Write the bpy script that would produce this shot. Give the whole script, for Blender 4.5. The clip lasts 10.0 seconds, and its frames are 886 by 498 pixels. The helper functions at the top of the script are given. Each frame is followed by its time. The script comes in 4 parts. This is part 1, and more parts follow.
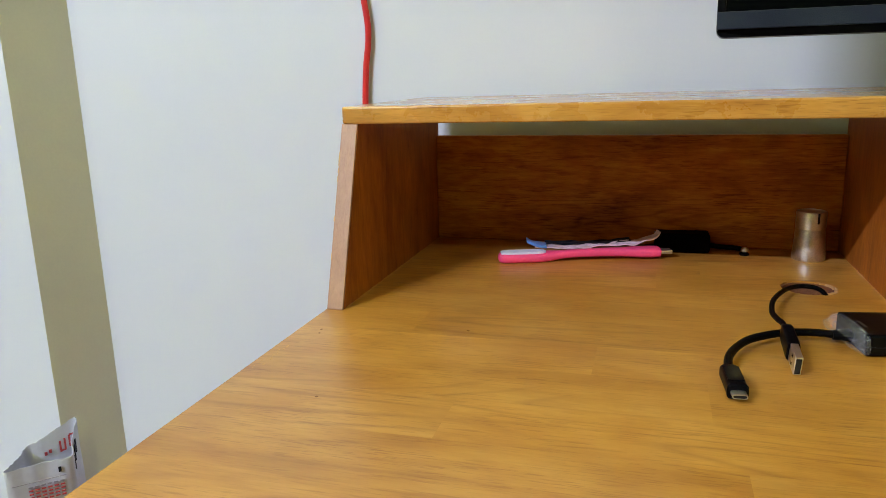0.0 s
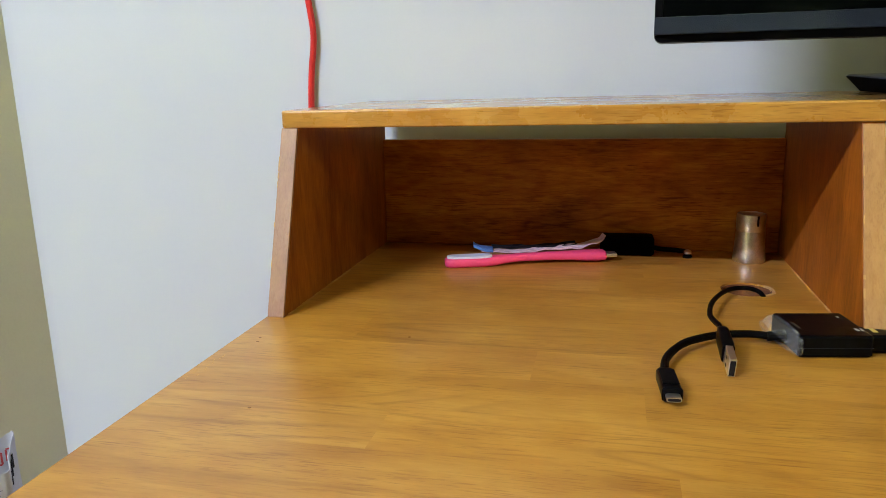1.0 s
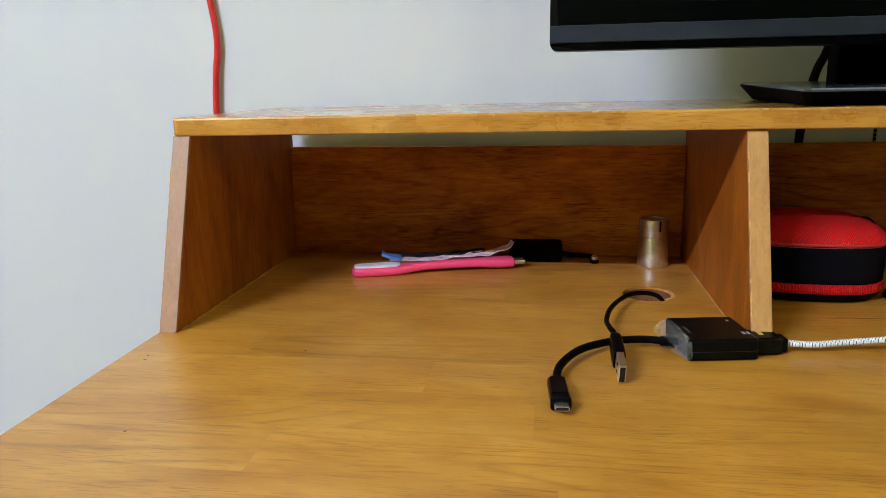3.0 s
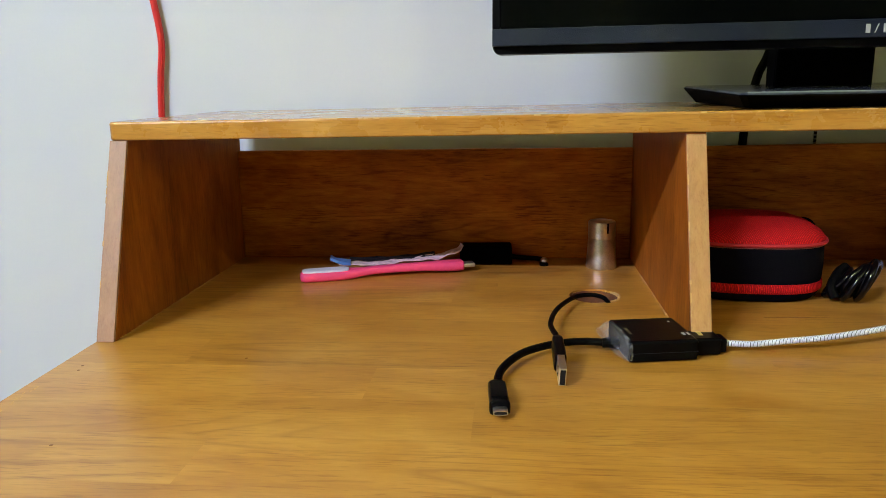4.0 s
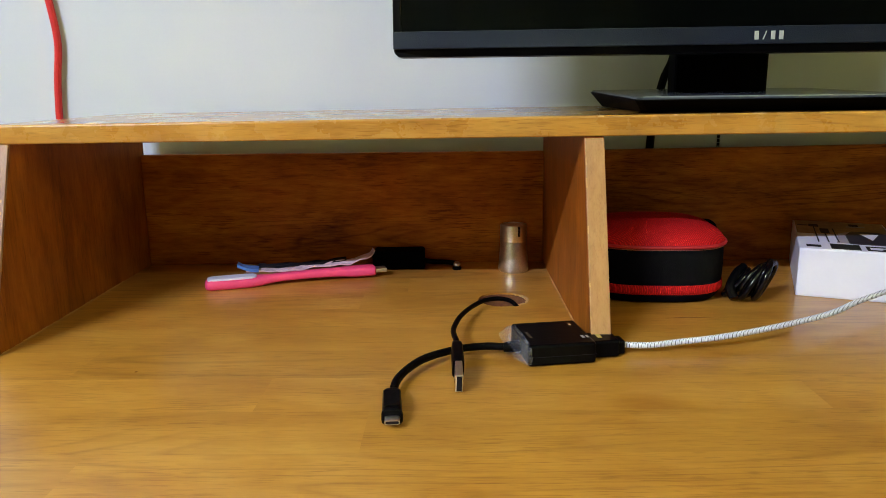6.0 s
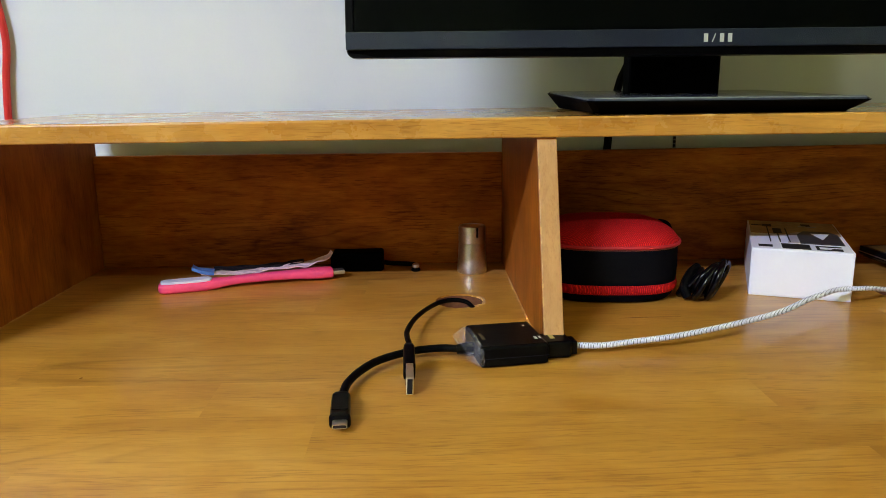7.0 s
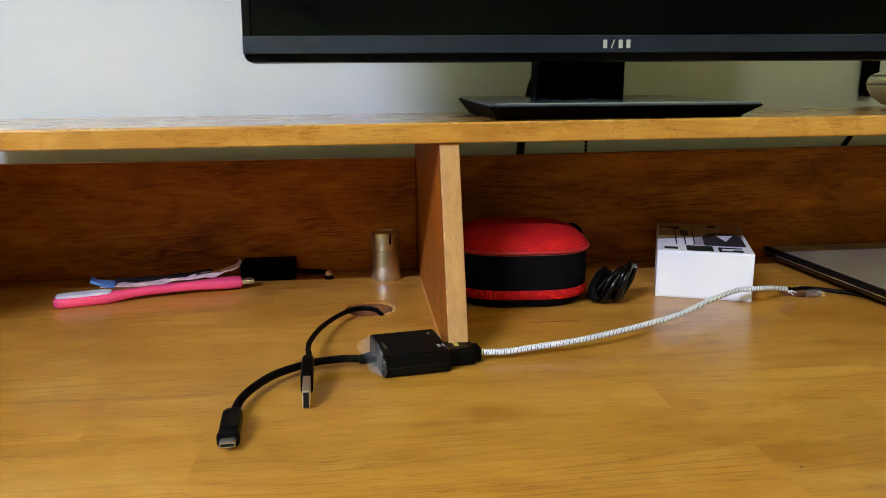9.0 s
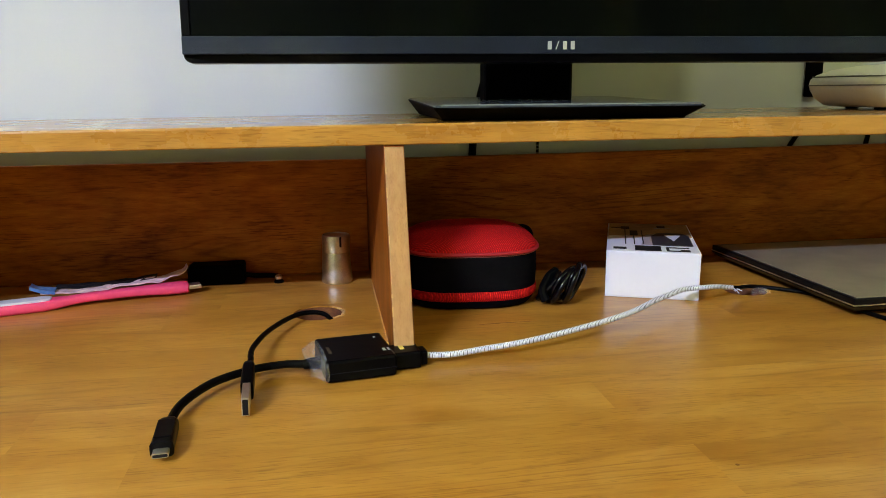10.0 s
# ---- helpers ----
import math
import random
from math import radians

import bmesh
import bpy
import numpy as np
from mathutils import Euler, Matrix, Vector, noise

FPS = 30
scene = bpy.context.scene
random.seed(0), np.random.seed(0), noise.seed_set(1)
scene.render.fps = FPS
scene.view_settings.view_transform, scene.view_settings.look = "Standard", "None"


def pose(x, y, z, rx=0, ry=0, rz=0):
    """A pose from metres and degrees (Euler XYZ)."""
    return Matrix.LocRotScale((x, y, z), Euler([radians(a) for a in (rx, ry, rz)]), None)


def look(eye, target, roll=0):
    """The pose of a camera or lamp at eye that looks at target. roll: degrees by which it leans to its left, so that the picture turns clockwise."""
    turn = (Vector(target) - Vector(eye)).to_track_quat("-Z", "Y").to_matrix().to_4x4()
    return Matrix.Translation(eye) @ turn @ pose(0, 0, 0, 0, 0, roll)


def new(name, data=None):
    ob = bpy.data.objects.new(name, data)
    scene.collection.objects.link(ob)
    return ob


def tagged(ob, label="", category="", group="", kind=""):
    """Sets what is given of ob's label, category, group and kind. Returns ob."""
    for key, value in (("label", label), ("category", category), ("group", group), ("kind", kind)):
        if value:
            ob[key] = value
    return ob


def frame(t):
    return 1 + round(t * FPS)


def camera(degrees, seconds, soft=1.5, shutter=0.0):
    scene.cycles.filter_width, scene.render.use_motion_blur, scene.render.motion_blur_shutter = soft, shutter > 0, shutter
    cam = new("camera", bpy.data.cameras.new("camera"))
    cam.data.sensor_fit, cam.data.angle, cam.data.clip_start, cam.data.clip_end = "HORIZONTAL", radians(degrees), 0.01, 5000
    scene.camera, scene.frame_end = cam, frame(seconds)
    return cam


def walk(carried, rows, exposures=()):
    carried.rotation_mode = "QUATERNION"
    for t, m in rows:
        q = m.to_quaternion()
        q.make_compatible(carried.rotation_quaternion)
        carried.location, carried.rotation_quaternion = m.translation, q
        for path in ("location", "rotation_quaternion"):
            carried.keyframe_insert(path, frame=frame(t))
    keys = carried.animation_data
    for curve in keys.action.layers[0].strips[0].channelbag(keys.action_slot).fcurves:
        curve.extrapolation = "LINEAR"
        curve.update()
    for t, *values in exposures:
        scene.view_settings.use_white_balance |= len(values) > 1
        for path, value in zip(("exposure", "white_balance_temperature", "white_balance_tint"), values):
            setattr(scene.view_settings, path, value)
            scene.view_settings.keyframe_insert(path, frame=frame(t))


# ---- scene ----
import functools

cam = camera(61.8, 10.0, soft=0.5)
PATH = [
    (0, (0.236, -0.52, 0.93), (-0.308, 1.35, 0.475), -1.5),
    (0.5, (0.243, -0.515, 0.931), (-0.248, 1.371, 0.479), -1.4),
    (1, (0.249, -0.511, 0.93), (-0.194, 1.387, 0.481), -1.3),
    (1.5, (0.255, -0.507, 0.931), (-0.145, 1.401, 0.483), -1.1),
    (2, (0.26, -0.505, 0.93), (-0.103, 1.412, 0.488), -1.2),
    (2.5, (0.267, -0.501, 0.931), (-0.057, 1.422, 0.49), -1.1),
    (4, (0.291, -0.492, 0.931), (0.106, 1.452, 0.497), -1.0),
    (4.5, (0.296, -0.49, 0.931), (0.144, 1.457, 0.498), -0.9),
    (5, (0.302, -0.488, 0.931), (0.193, 1.462, 0.499), -0.9),
    (5.5, (0.31, -0.485, 0.931), (0.248, 1.467, 0.501), -0.8),
    (7, (0.331, -0.481, 0.931), (0.385, 1.472, 0.503), -0.5),
    (7.5, (0.337, -0.479, 0.931), (0.436, 1.474, 0.508), -0.5),
    (8, (0.344, -0.477, 0.932), (0.482, 1.472, 0.507), -0.5),
    (8.5, (0.351, -0.476, 0.932), (0.525, 1.471, 0.51), -0.5),
    (9, (0.357, -0.475, 0.932), (0.574, 1.468, 0.512), -0.4),
    (9.5, (0.365, -0.473, 0.931), (0.629, 1.465, 0.514), -0.4),
    (10, (0.372, -0.473, 0.932), (0.679, 1.459, 0.514), -0.4),
]
walk(cam, [(t, look(eye, target, roll)) for t, eye, target, roll in PATH], exposures=((0.0, -0.01), (10.0, 0.10)))

# ---------------------------------------------------------------- light
DESK = 0.75
WALL_Y = 0.312
ROOM = (-2.3, 2.1, -2.80, 3.1)      # left, right, rear wall, ceiling

world = bpy.data.worlds.new("world")
scene.world = world
world.use_nodes = True
world.node_tree.nodes["Background"].inputs[0].default_value = (0.5, 0.55, 0.6, 1)
world.node_tree.nodes["Background"].inputs[1].default_value = 0.05

tube_lamp = bpy.data.lights.new("tube_lamp", "AREA")
tube_lamp.shape, tube_lamp.size, tube_lamp.size_y = "RECTANGLE", 1.18, 0.03
tube_lamp.energy, tube_lamp.color = 100.0, (0.795, 0.885, 1.36)
TUBE = Vector((-1.63, -2.71, 2.95))
lamp_ob = new("tube_lamp", tube_lamp)
up_lamp = bpy.data.lights.new("tube_lamp_upward", "AREA")          # the same tube's light on the ceiling
up_lamp.shape, up_lamp.size, up_lamp.size_y = "RECTANGLE", 1.18, 0.03
up_lamp.energy, up_lamp.color = 250.0, (0.82, 0.90, 1.18)
up_ob = new("tube_lamp_upward", up_lamp)
up_ob.matrix_world = look(TUBE + Vector((0, 0.06, 0.03)), TUBE + Vector((0, 0.46, 1.03)))
lamp_ob.matrix_world = look(TUBE + Vector((0, 0.05, -0.03)), (TUBE.x, 0.2, 0.8))

# added fill with no known source, to brighten the wall at the right
fill_lamp = bpy.data.lights.new("fill_lamp", "AREA")
fill_lamp.shape, fill_lamp.size, fill_lamp.size_y = "RECTANGLE", 0.32, 0.03
fill_lamp.energy, fill_lamp.color = 11.0, (0.93, 0.95, 0.74)
FILL_POS = Vector((1.35, -2.71, 2.95))
fill_ob = new("fill_lamp", fill_lamp)
fill_ob.matrix_world = look(FILL_POS + Vector((0, 0.05, -0.03)), (FILL_POS.x, 0.2, 0.8))


# ---------------------------------------------------------------- materials
class Nodes:
    def __init__(self, name):
        self.m = bpy.data.materials.new(name)
        self.m.use_nodes = True
        self.t = self.m.node_tree
        self.b = self.t.nodes["Principled BSDF"]

    def add(self, kind, **values):
        n = self.t.nodes.new(kind)
        for k, v in values.items():
            n.inputs[k].default_value = v
        return n

    def link(self, a, b):
        self.t.links.new(a, b)

    def ramp(self, fac, stops):
        n = self.t.nodes.new("ShaderNodeValToRGB")
        e = n.color_ramp.elements
        e[0].position, e[0].color = stops[0][0], (*stops[0][1], 1)
        e[1].position, e[1].color = stops[-1][0], (*stops[-1][1], 1)
        for p, c in stops[1:-1]:
            x = e.new(p)
            x.color = (*c, 1)
        self.link(fac, n.inputs[0])
        return n.outputs[0]

    def noise(self, vec, scale, detail=4.0, rough=0.55, distortion=0.0):
        n = self.add("ShaderNodeTexNoise", Scale=scale, Detail=detail, Roughness=rough, Distortion=distortion)
        self.link(vec, n.inputs["Vector"])
        return n.outputs["Fac"]

    def mapping(self, vec, scale, turn=(0, 0, 0)):
        n = self.add("ShaderNodeMapping", Scale=scale, Rotation=turn)
        self.link(vec, n.inputs["Vector"])
        return n.outputs[0]

    def mix(self, fac, a, b, blend="MIX"):
        n = self.t.nodes.new("ShaderNodeMix")
        n.data_type, n.blend_type = "RGBA", blend
        for sock, v in ((n.inputs[0], fac), (n.inputs[6], a), (n.inputs[7], b)):
            if isinstance(v, (int, float)):
                sock.default_value = v
            elif isinstance(v, tuple):
                sock.default_value = (*v, 1)
            else:
                self.link(v, sock)
        return n.outputs[2]

    def math(self, op, a, b=0.0):
        n = self.t.nodes.new("ShaderNodeMath")
        n.operation = op
        for sock, v in ((n.inputs[0], a), (n.inputs[1], b)):
            if isinstance(v, (int, float)):
                sock.default_value = v
            else:
                self.link(v, sock)
        return n.outputs[0]

    def bump(self, height, strength, distance):
        n = self.add("ShaderNodeBump", Strength=strength, Distance=distance)
        self.link(height, n.inputs["Height"])
        self.link(n.outputs[0], self.b.inputs["Normal"])

    def coord(self):
        return self.add("ShaderNodeTexCoord").outputs["Object"]


def plain(name, base, rough, metal=0.0, vary=0.12, grain=250.0, relief=0.0, spread=14.0, shine=0.5):
    """A paint, plastic or metal with soft blotches and a fine grain."""
    n = Nodes(name)
    c = n.coord()
    big, fine = n.noise(c, spread, 3.0), n.noise(c, grain, 2.0)
    f = n.math("ADD", n.math("MULTIPLY", big, 0.6), n.math("MULTIPLY", fine, 0.4))
    lo = tuple(x * (1 - vary) for x in base)
    hi = tuple(min(1.0, x * (1 + vary)) for x in base)
    n.link(n.ramp(f, [(0.3, lo), (0.7, hi)]), n.b.inputs["Base Color"])
    r = n.add("ShaderNodeMapRange", **{"To Min": max(0.02, rough - 0.06), "To Max": min(1.0, rough + 0.08)})
    n.link(big, r.inputs[0])
    n.link(r.outputs[0], n.b.inputs["Roughness"])
    n.b.inputs["Metallic"].default_value = metal
    n.b.inputs["Specular IOR Level"].default_value = shine
    if relief:
        n.bump(fine, 0.5, relief)
    return n.m


def wood(name, dark, mid, light, axis="x", rough=0.35, figure=1.0, spread=0.14, pore=0.55, blotch=0.35, grain=0.52, line=0.35, coat=0.0, shine=0.5):
    """Varnished wood. axis: the way that its grain runs."""
    n = Nodes(name)
    info = n.add("ShaderNodeObjectInfo")
    shift = n.add("ShaderNodeVectorMath")
    shift.operation = "MULTIPLY_ADD"
    n.link(info.outputs["Random"], shift.inputs[0])
    shift.inputs[1].default_value = (7.3, 11.1, 5.7)
    n.link(n.coord(), shift.inputs[2])
    v = shift.outputs[0]

    def stretched(along, across):
        return n.mapping(v, tuple(along if a == axis else across for a in "xyz"))

    broad = n.noise(stretched(6.0, 17.0), 1.5, 4.0, 0.55, 0.6)                   # slow drift of tone
    streak = n.noise(stretched(24.0, 150.0), 1.6, 5.0, 0.68, 0.25)              # fibres
    # growth lines: the contours of a stretched relief, thin and dark
    relief = n.noise(stretched(1.1, 8.5), 1.2 * figure, 2.0, 0.4, 0.2)
    saw = n.math("FRACT", n.math("MULTIPLY", relief, 20.0 * figure))
    f = n.math("ADD", n.math("MULTIPLY", broad, 1 - grain), n.math("MULTIPLY", streak, grain))
    col = n.ramp(f, [(0.34, dark), (0.5, mid), (0.66, light)])
    where = n.ramp(n.noise(v, 7.0, 3.0), [(0.42, (0, 0, 0)), (0.62, (1, 1, 1))])
    growth = n.ramp(saw, [(0.0, (0.52, 0.40, 0.28)), (0.16, (1, 1, 1)), (0.80, (1, 1, 1)), (1.0, (0.52, 0.40, 0.28))])
    col = n.mix(n.math("MULTIPLY", where, line), col, growth, "MULTIPLY")
    # open pores: short dark dashes that come in clusters
    pores = n.noise(stretched(62.0, 900.0), 1.0, 2.0, 0.5)
    dashes = n.ramp(pores, [(0.36, (0.42, 0.29, 0.18)), (0.45, (1, 1, 1))])
    cluster = n.ramp(n.noise(stretched(9.0, 30.0), 1.4, 3.0), [(0.40, (0.15, 0.15, 0.15)), (0.60, (1, 1, 1))])
    col = n.mix(n.math("MULTIPLY", cluster, pore), col, dashes, "MULTIPLY")
    flecks = n.noise(stretched(26.0, 330.0), 1.0, 3.0, 0.6)
    col = n.mix(pore, col, n.ramp(flecks, [(0.30, (0.55, 0.42, 0.30)), (0.39, (1, 1, 1))]), "MULTIPLY")
    patches = n.noise(n.coord(), 11.0, 5.0, 0.6)
    col = n.mix(blotch, col, n.ramp(patches, [(0.35, (0.80, 0.73, 0.64)), (0.65, (1, 1, 1))]), "MULTIPLY")
    tone = n.add("ShaderNodeMapRange", **{"To Min": 1 - spread, "To Max": 1 + spread})
    n.link(info.outputs["Random"], tone.inputs[0])
    hsv = n.add("ShaderNodeHueSaturation")
    n.link(tone.outputs[0], hsv.inputs["Value"])
    n.link(col, hsv.inputs["Color"])
    n.link(hsv.outputs[0], n.b.inputs["Base Color"])
    r = n.add("ShaderNodeMapRange", **{"To Min": rough - 0.08, "To Max": rough + 0.12})
    n.link(n.noise(n.coord(), 22.0, 5.0, 0.65), r.inputs[0])
    n.link(r.outputs[0], n.b.inputs["Roughness"])
    n.b.inputs["Specular IOR Level"].default_value = shine
    n.b.inputs["Coat Weight"].default_value = coat
    n.b.inputs["Coat Roughness"].default_value = 0.16
    n.bump(n.math("ADD", n.math("MULTIPLY", streak, 0.6), n.math("ADD", pores, flecks)), 0.16, 0.00018)
    return n.m


def weave(name, base, scale, rough=0.75):
    """A woven cloth: two crossed waves for colour and relief."""
    n = Nodes(name)
    c = n.coord()
    w = []
    for turn in ((0, 0, 0.7), (0, 0, -0.87)):
        x = n.add("ShaderNodeTexWave", Scale=scale, Distortion=0.6)
        n.link(n.mapping(c, (1, 1, 1), turn), x.inputs["Vector"])
        w.append(x.outputs["Fac"])
    f = n.math("MULTIPLY", w[0], w[1])
    n.link(n.ramp(f, [(0.05, tuple(0.5 * x for x in base)), (0.6, base)]), n.b.inputs["Base Color"])
    n.b.inputs["Roughness"].default_value = rough
    n.b.inputs["Specular IOR Level"].default_value = 0.15
    n.bump(f, 0.6, 0.0006)
    return n.m


WHITE_WALL = plain("white wall paint", (0.62, 0.645, 0.70), 0.6, vary=0.02, grain=420, relief=0.00012, spread=3.0)
# the white wall again, with the splayed corner's warm shade in its colour
SHADED_FACE = plain("white wall with khaki shade painted in", (0.65, 0.64, 0.50), 0.7, vary=0.04, grain=300, relief=0.0004, spread=3.0)
# walls out of view, darkened so that little light bounces into the shelf bays
DIM_WALL = plain("cream wall paint", (0.30, 0.275, 0.16), 0.7, vary=0.04, grain=300, relief=0.0004, spread=3.0)
# out of view; olive so that it bounces tinted light towards the pier
BOUNCE_WALL = plain("olive bounce wall", (0.70, 0.68, 0.29), 0.7, vary=0.04, grain=300, relief=0.0004, spread=3.0)
# out of view; strong yellow, added to turn the bounced light olive
BOUNCE_CEILING = plain("yellow bounce surface", (0.84, 0.84, 0.22), 0.8, vary=0.03)
# out of view; dark brown to keep its bounce off the back panel
DIM_FLOOR = plain("dark floor", (0.13, 0.10, 0.06), 0.3, vary=0.12, grain=60, spread=4)
OAK = wood("honey varnished rubberwood", (0.420, 0.179, 0.025), (0.525, 0.252, 0.041), (0.615, 0.324, 0.069), "x", 0.32, spread=0.05, pore=0.42, blotch=0.55, grain=0.27, line=0.5, coat=0.25)
OAK_EDGE = wood("honey varnished board", (0.41, 0.176, 0.024), (0.545, 0.260, 0.043), (0.64, 0.342, 0.074), "x", 0.26, spread=0.06, pore=0.45, grain=0.32, line=0.35, coat=0.9)
PANEL = wood("brown stained panel", (0.19, 0.048, 0.004), (0.33, 0.096, 0.009), (0.46, 0.150, 0.017), "z", 0.42, spread=0.04, pore=0.5, grain=0.42, shine=0.3)
VENEER = wood("brown stained veneer", (0.20, 0.050, 0.003), (0.41, 0.126, 0.008), (0.59, 0.213, 0.016), "x", 0.40, 1.3, spread=0.04, pore=0.7, grain=0.42, line=0.8, shine=0.1)
EDGE_BAND = wood("pale edge of panel", (0.41, 0.195, 0.063), (0.48, 0.25, 0.092), (0.54, 0.305, 0.125), "z", 0.5, spread=0.05, pore=0.2, line=0.1)
EDGE_DARK = wood("brown edge of panel", (0.27, 0.135, 0.075), (0.34, 0.175, 0.10), (0.40, 0.22, 0.13), "z", 0.5, spread=0.05, pore=0.2, line=0.1)
DENT = plain("dark dent", (0.22, 0.09, 0.025), 0.6, vary=0.3, grain=900)
CHIP = plain("bare chipped wood", (0.56, 0.32, 0.115), 0.8, vary=0.2, grain=900)
RAW_EDGE = plain("raw reddish cut wood", (0.15, 0.050, 0.015), 0.85, vary=0.4, grain=700, spread=120, relief=0.0006)
BLACK = plain("black plastic", (0.0022, 0.0022, 0.0027), 0.30, vary=0.3, shine=0.06, relief=0.0001)
BLACK_GLOSS = plain("glossy black cable sheath", (0.0022, 0.0022, 0.003), 0.22, vary=0.3, shine=0.3)
BLACK_SOFT = plain("soft black cable sheath", (0.0018, 0.0018, 0.0022), 0.45, vary=0.3, shine=0.06)
BLACK_DEEP = plain("matt black plastic", (0.0010, 0.0010, 0.0013), 0.6, vary=0.3, shine=0.02)
CHIN = plain("grained blue-black bezel", (0.005, 0.009, 0.023), 0.40, vary=0.4, grain=1500, relief=0.0004, shine=0.25)
GLASS_BLACK = plain("dark monitor panel", (0.0006, 0.0010, 0.0009), 0.35, vary=0.2, shine=0.03)
BASE_TOP = plain("brushed dark stand top", (0.06, 0.068, 0.085), 0.16, vary=0.5, spread=45)
# pale grey that stands for the gloss highlight on the stand's edge
HIGHLIGHT_GREY = plain("grey painted highlight", (0.17, 0.19, 0.22), 0.35, 0.5, vary=0.2)
SILVER = plain("nickel plated steel", (0.86, 0.84, 0.82), 0.34, 1.0, vary=0.1)
LOGO = plain("silver print", (0.50, 0.51, 0.50), 0.4, 0.2)
TIN = plain("worn brushed tin", (0.70, 0.65, 0.55), 0.38, 1.0, vary=0.25, grain=700, spread=90)
PINK = plain("pink silicone", (0.95, 0.075, 0.21), 0.5, vary=0.05)
DIFFUSER = plain("frosted white diffuser", (0.80, 0.80, 0.88), 0.35, vary=0.02)
RED_CABLE = plain("red cable sheath", (0.62, 0.022, 0.022), 0.4, vary=0.1)
RED_CLOTH = weave("red woven nylon", (0.80, 0.014, 0.018), 250)
RED_PIPING = plain("red piping", (0.55, 0.015, 0.025), 0.6, vary=0.2, grain=900, relief=0.0003)
NAVY_CLOTH = plain("dark navy cloth band", (0.003, 0.003, 0.006), 0.9, vary=0.4, grain=1400, relief=0.0003, shine=0.04)
STITCH = plain("pale red stitching", (0.42, 0.13, 0.11), 0.8)
CARD = plain("white coated card", (0.84, 0.85, 0.98), 0.5, vary=0.02)
CARD_KRAFT = plain("printed kraft picture", (0.36, 0.24, 0.125), 0.6, vary=0.3, grain=160, spread=40, shine=0.15)
INK = plain("black print", (0.012, 0.012, 0.015), 0.6, vary=0.3, shine=0.15)
INK_GREY = plain("grey print", (0.30, 0.30, 0.32), 0.5)
DIM_PRINT = plain("dull bronze print", (0.06, 0.045, 0.03), 0.5)
NAVY_INK = plain("navy print", (0.018, 0.018, 0.03), 0.5, vary=0.4, spread=90)
LILAC_INK = plain("pale lilac print", (0.42, 0.37, 0.40), 0.5, vary=0.2, spread=90)
INK_RED = plain("red print", (0.45, 0.05, 0.05), 0.6)
YELLOW = plain("gold print", (0.60, 0.47, 0.12), 0.4)
LAPTOP_LID = plain("brushed bronze-grey aluminium", (0.33, 0.29, 0.215), 0.42, 0.35, vary=0.25, grain=1600, spread=30)
LAPTOP_DARK = plain("dark laptop edge", (0.004, 0.004, 0.005), 0.35, vary=0.2, shine=0.15)
CREAM_PLASTIC = plain("cream plastic", (0.72, 0.68, 0.55), 0.4, vary=0.04)
CREAM_SEAM = plain("dark groove", (0.16, 0.15, 0.11), 0.6)
PAPER = plain("grey-white newspaper", (0.56, 0.57, 0.62), 0.8, vary=0.1, grain=120, spread=18)
BLUE_FOIL = plain("blue printed foil", (0.10, 0.24, 0.55), 0.35, vary=0.25, spread=120)
PALE_FOIL = plain("pale pink printed foil", (0.76, 0.56, 0.58), 0.4, vary=0.25, spread=150)
TUBE_WHITE = plain("white enamel", (0.8, 0.8, 0.8), 0.4, vary=0.02)


def braid_material():
    n = Nodes("white braid with dark flecks")
    c = n.coord()
    w = []
    for turn in ((0, 0, 0.75), (0, 0, -0.2)):
        x = n.add("ShaderNodeTexWave", Scale=205.0, Distortion=0.3)
        n.link(n.mapping(c, (1, 1, 1), turn), x.inputs["Vector"])
        w.append(x.outputs["Fac"])
    f = n.math("MULTIPLY", w[0], w[1])
    n.link(n.ramp(f, [(0.10, (0.80, 0.82, 0.95)), (0.45, (0.66, 0.68, 0.80)), (0.66, (0.05, 0.05, 0.08))]), n.b.inputs["Base Color"])
    n.b.inputs["Roughness"].default_value = 0.6
    n.bump(f, 0.5, 0.0004)
    return n.m


def film_material():
    n = Nodes("clear plastic film")
    n.b.inputs["Base Color"].default_value = (0.9, 0.9, 0.92, 1)
    n.b.inputs["Transmission Weight"].default_value = 0.0
    n.b.inputs["Roughness"].default_value = 0.10
    # white highlights of the folds are put into the film's opacity
    folds = n.math("ABSOLUTE", n.math("SUBTRACT", n.noise(n.coord(), 65.0, 2.0, 0.5, 0.6), 0.5))
    n.link(n.ramp(folds, [(0.0, (0.32, 0.32, 0.32)), (0.02, (0.11, 0.11, 0.11)), (0.12, (0.05, 0.05, 0.05))]), n.b.inputs["Alpha"])
    n.bump(folds, 0.4, 0.0006)
    return n.m


def tube_glow():
    n = Nodes("glowing tube glass")
    n.b.inputs["Emission Color"].default_value = (0.83, 0.875, 1, 1)
    n.b.inputs["Emission Strength"].default_value = 5.0
    return n.m


BRAID = braid_material()
FILM = film_material()
GLOW = tube_glow()


# ---------------------------------------------------------------- mesh helpers
def world_of(o):
    m = o.matrix_basis
    return world_of(o.parent) @ o.matrix_parent_inverse @ m if o.parent else m


def link_mesh(name, bm, material, smooth=False):
    me = bpy.data.meshes.new(name)
    bmesh.ops.recalc_face_normals(bm, faces=bm.faces)
    if smooth:
        for f in bm.faces:
            f.smooth = True
        for e in bm.edges:
            if len(e.link_faces) == 2 and e.calc_face_angle(0.0) > 0.7:
                e.smooth = False
    bm.to_mesh(me)
    bm.free()
    me.materials.append(material)
    return new(name, me)


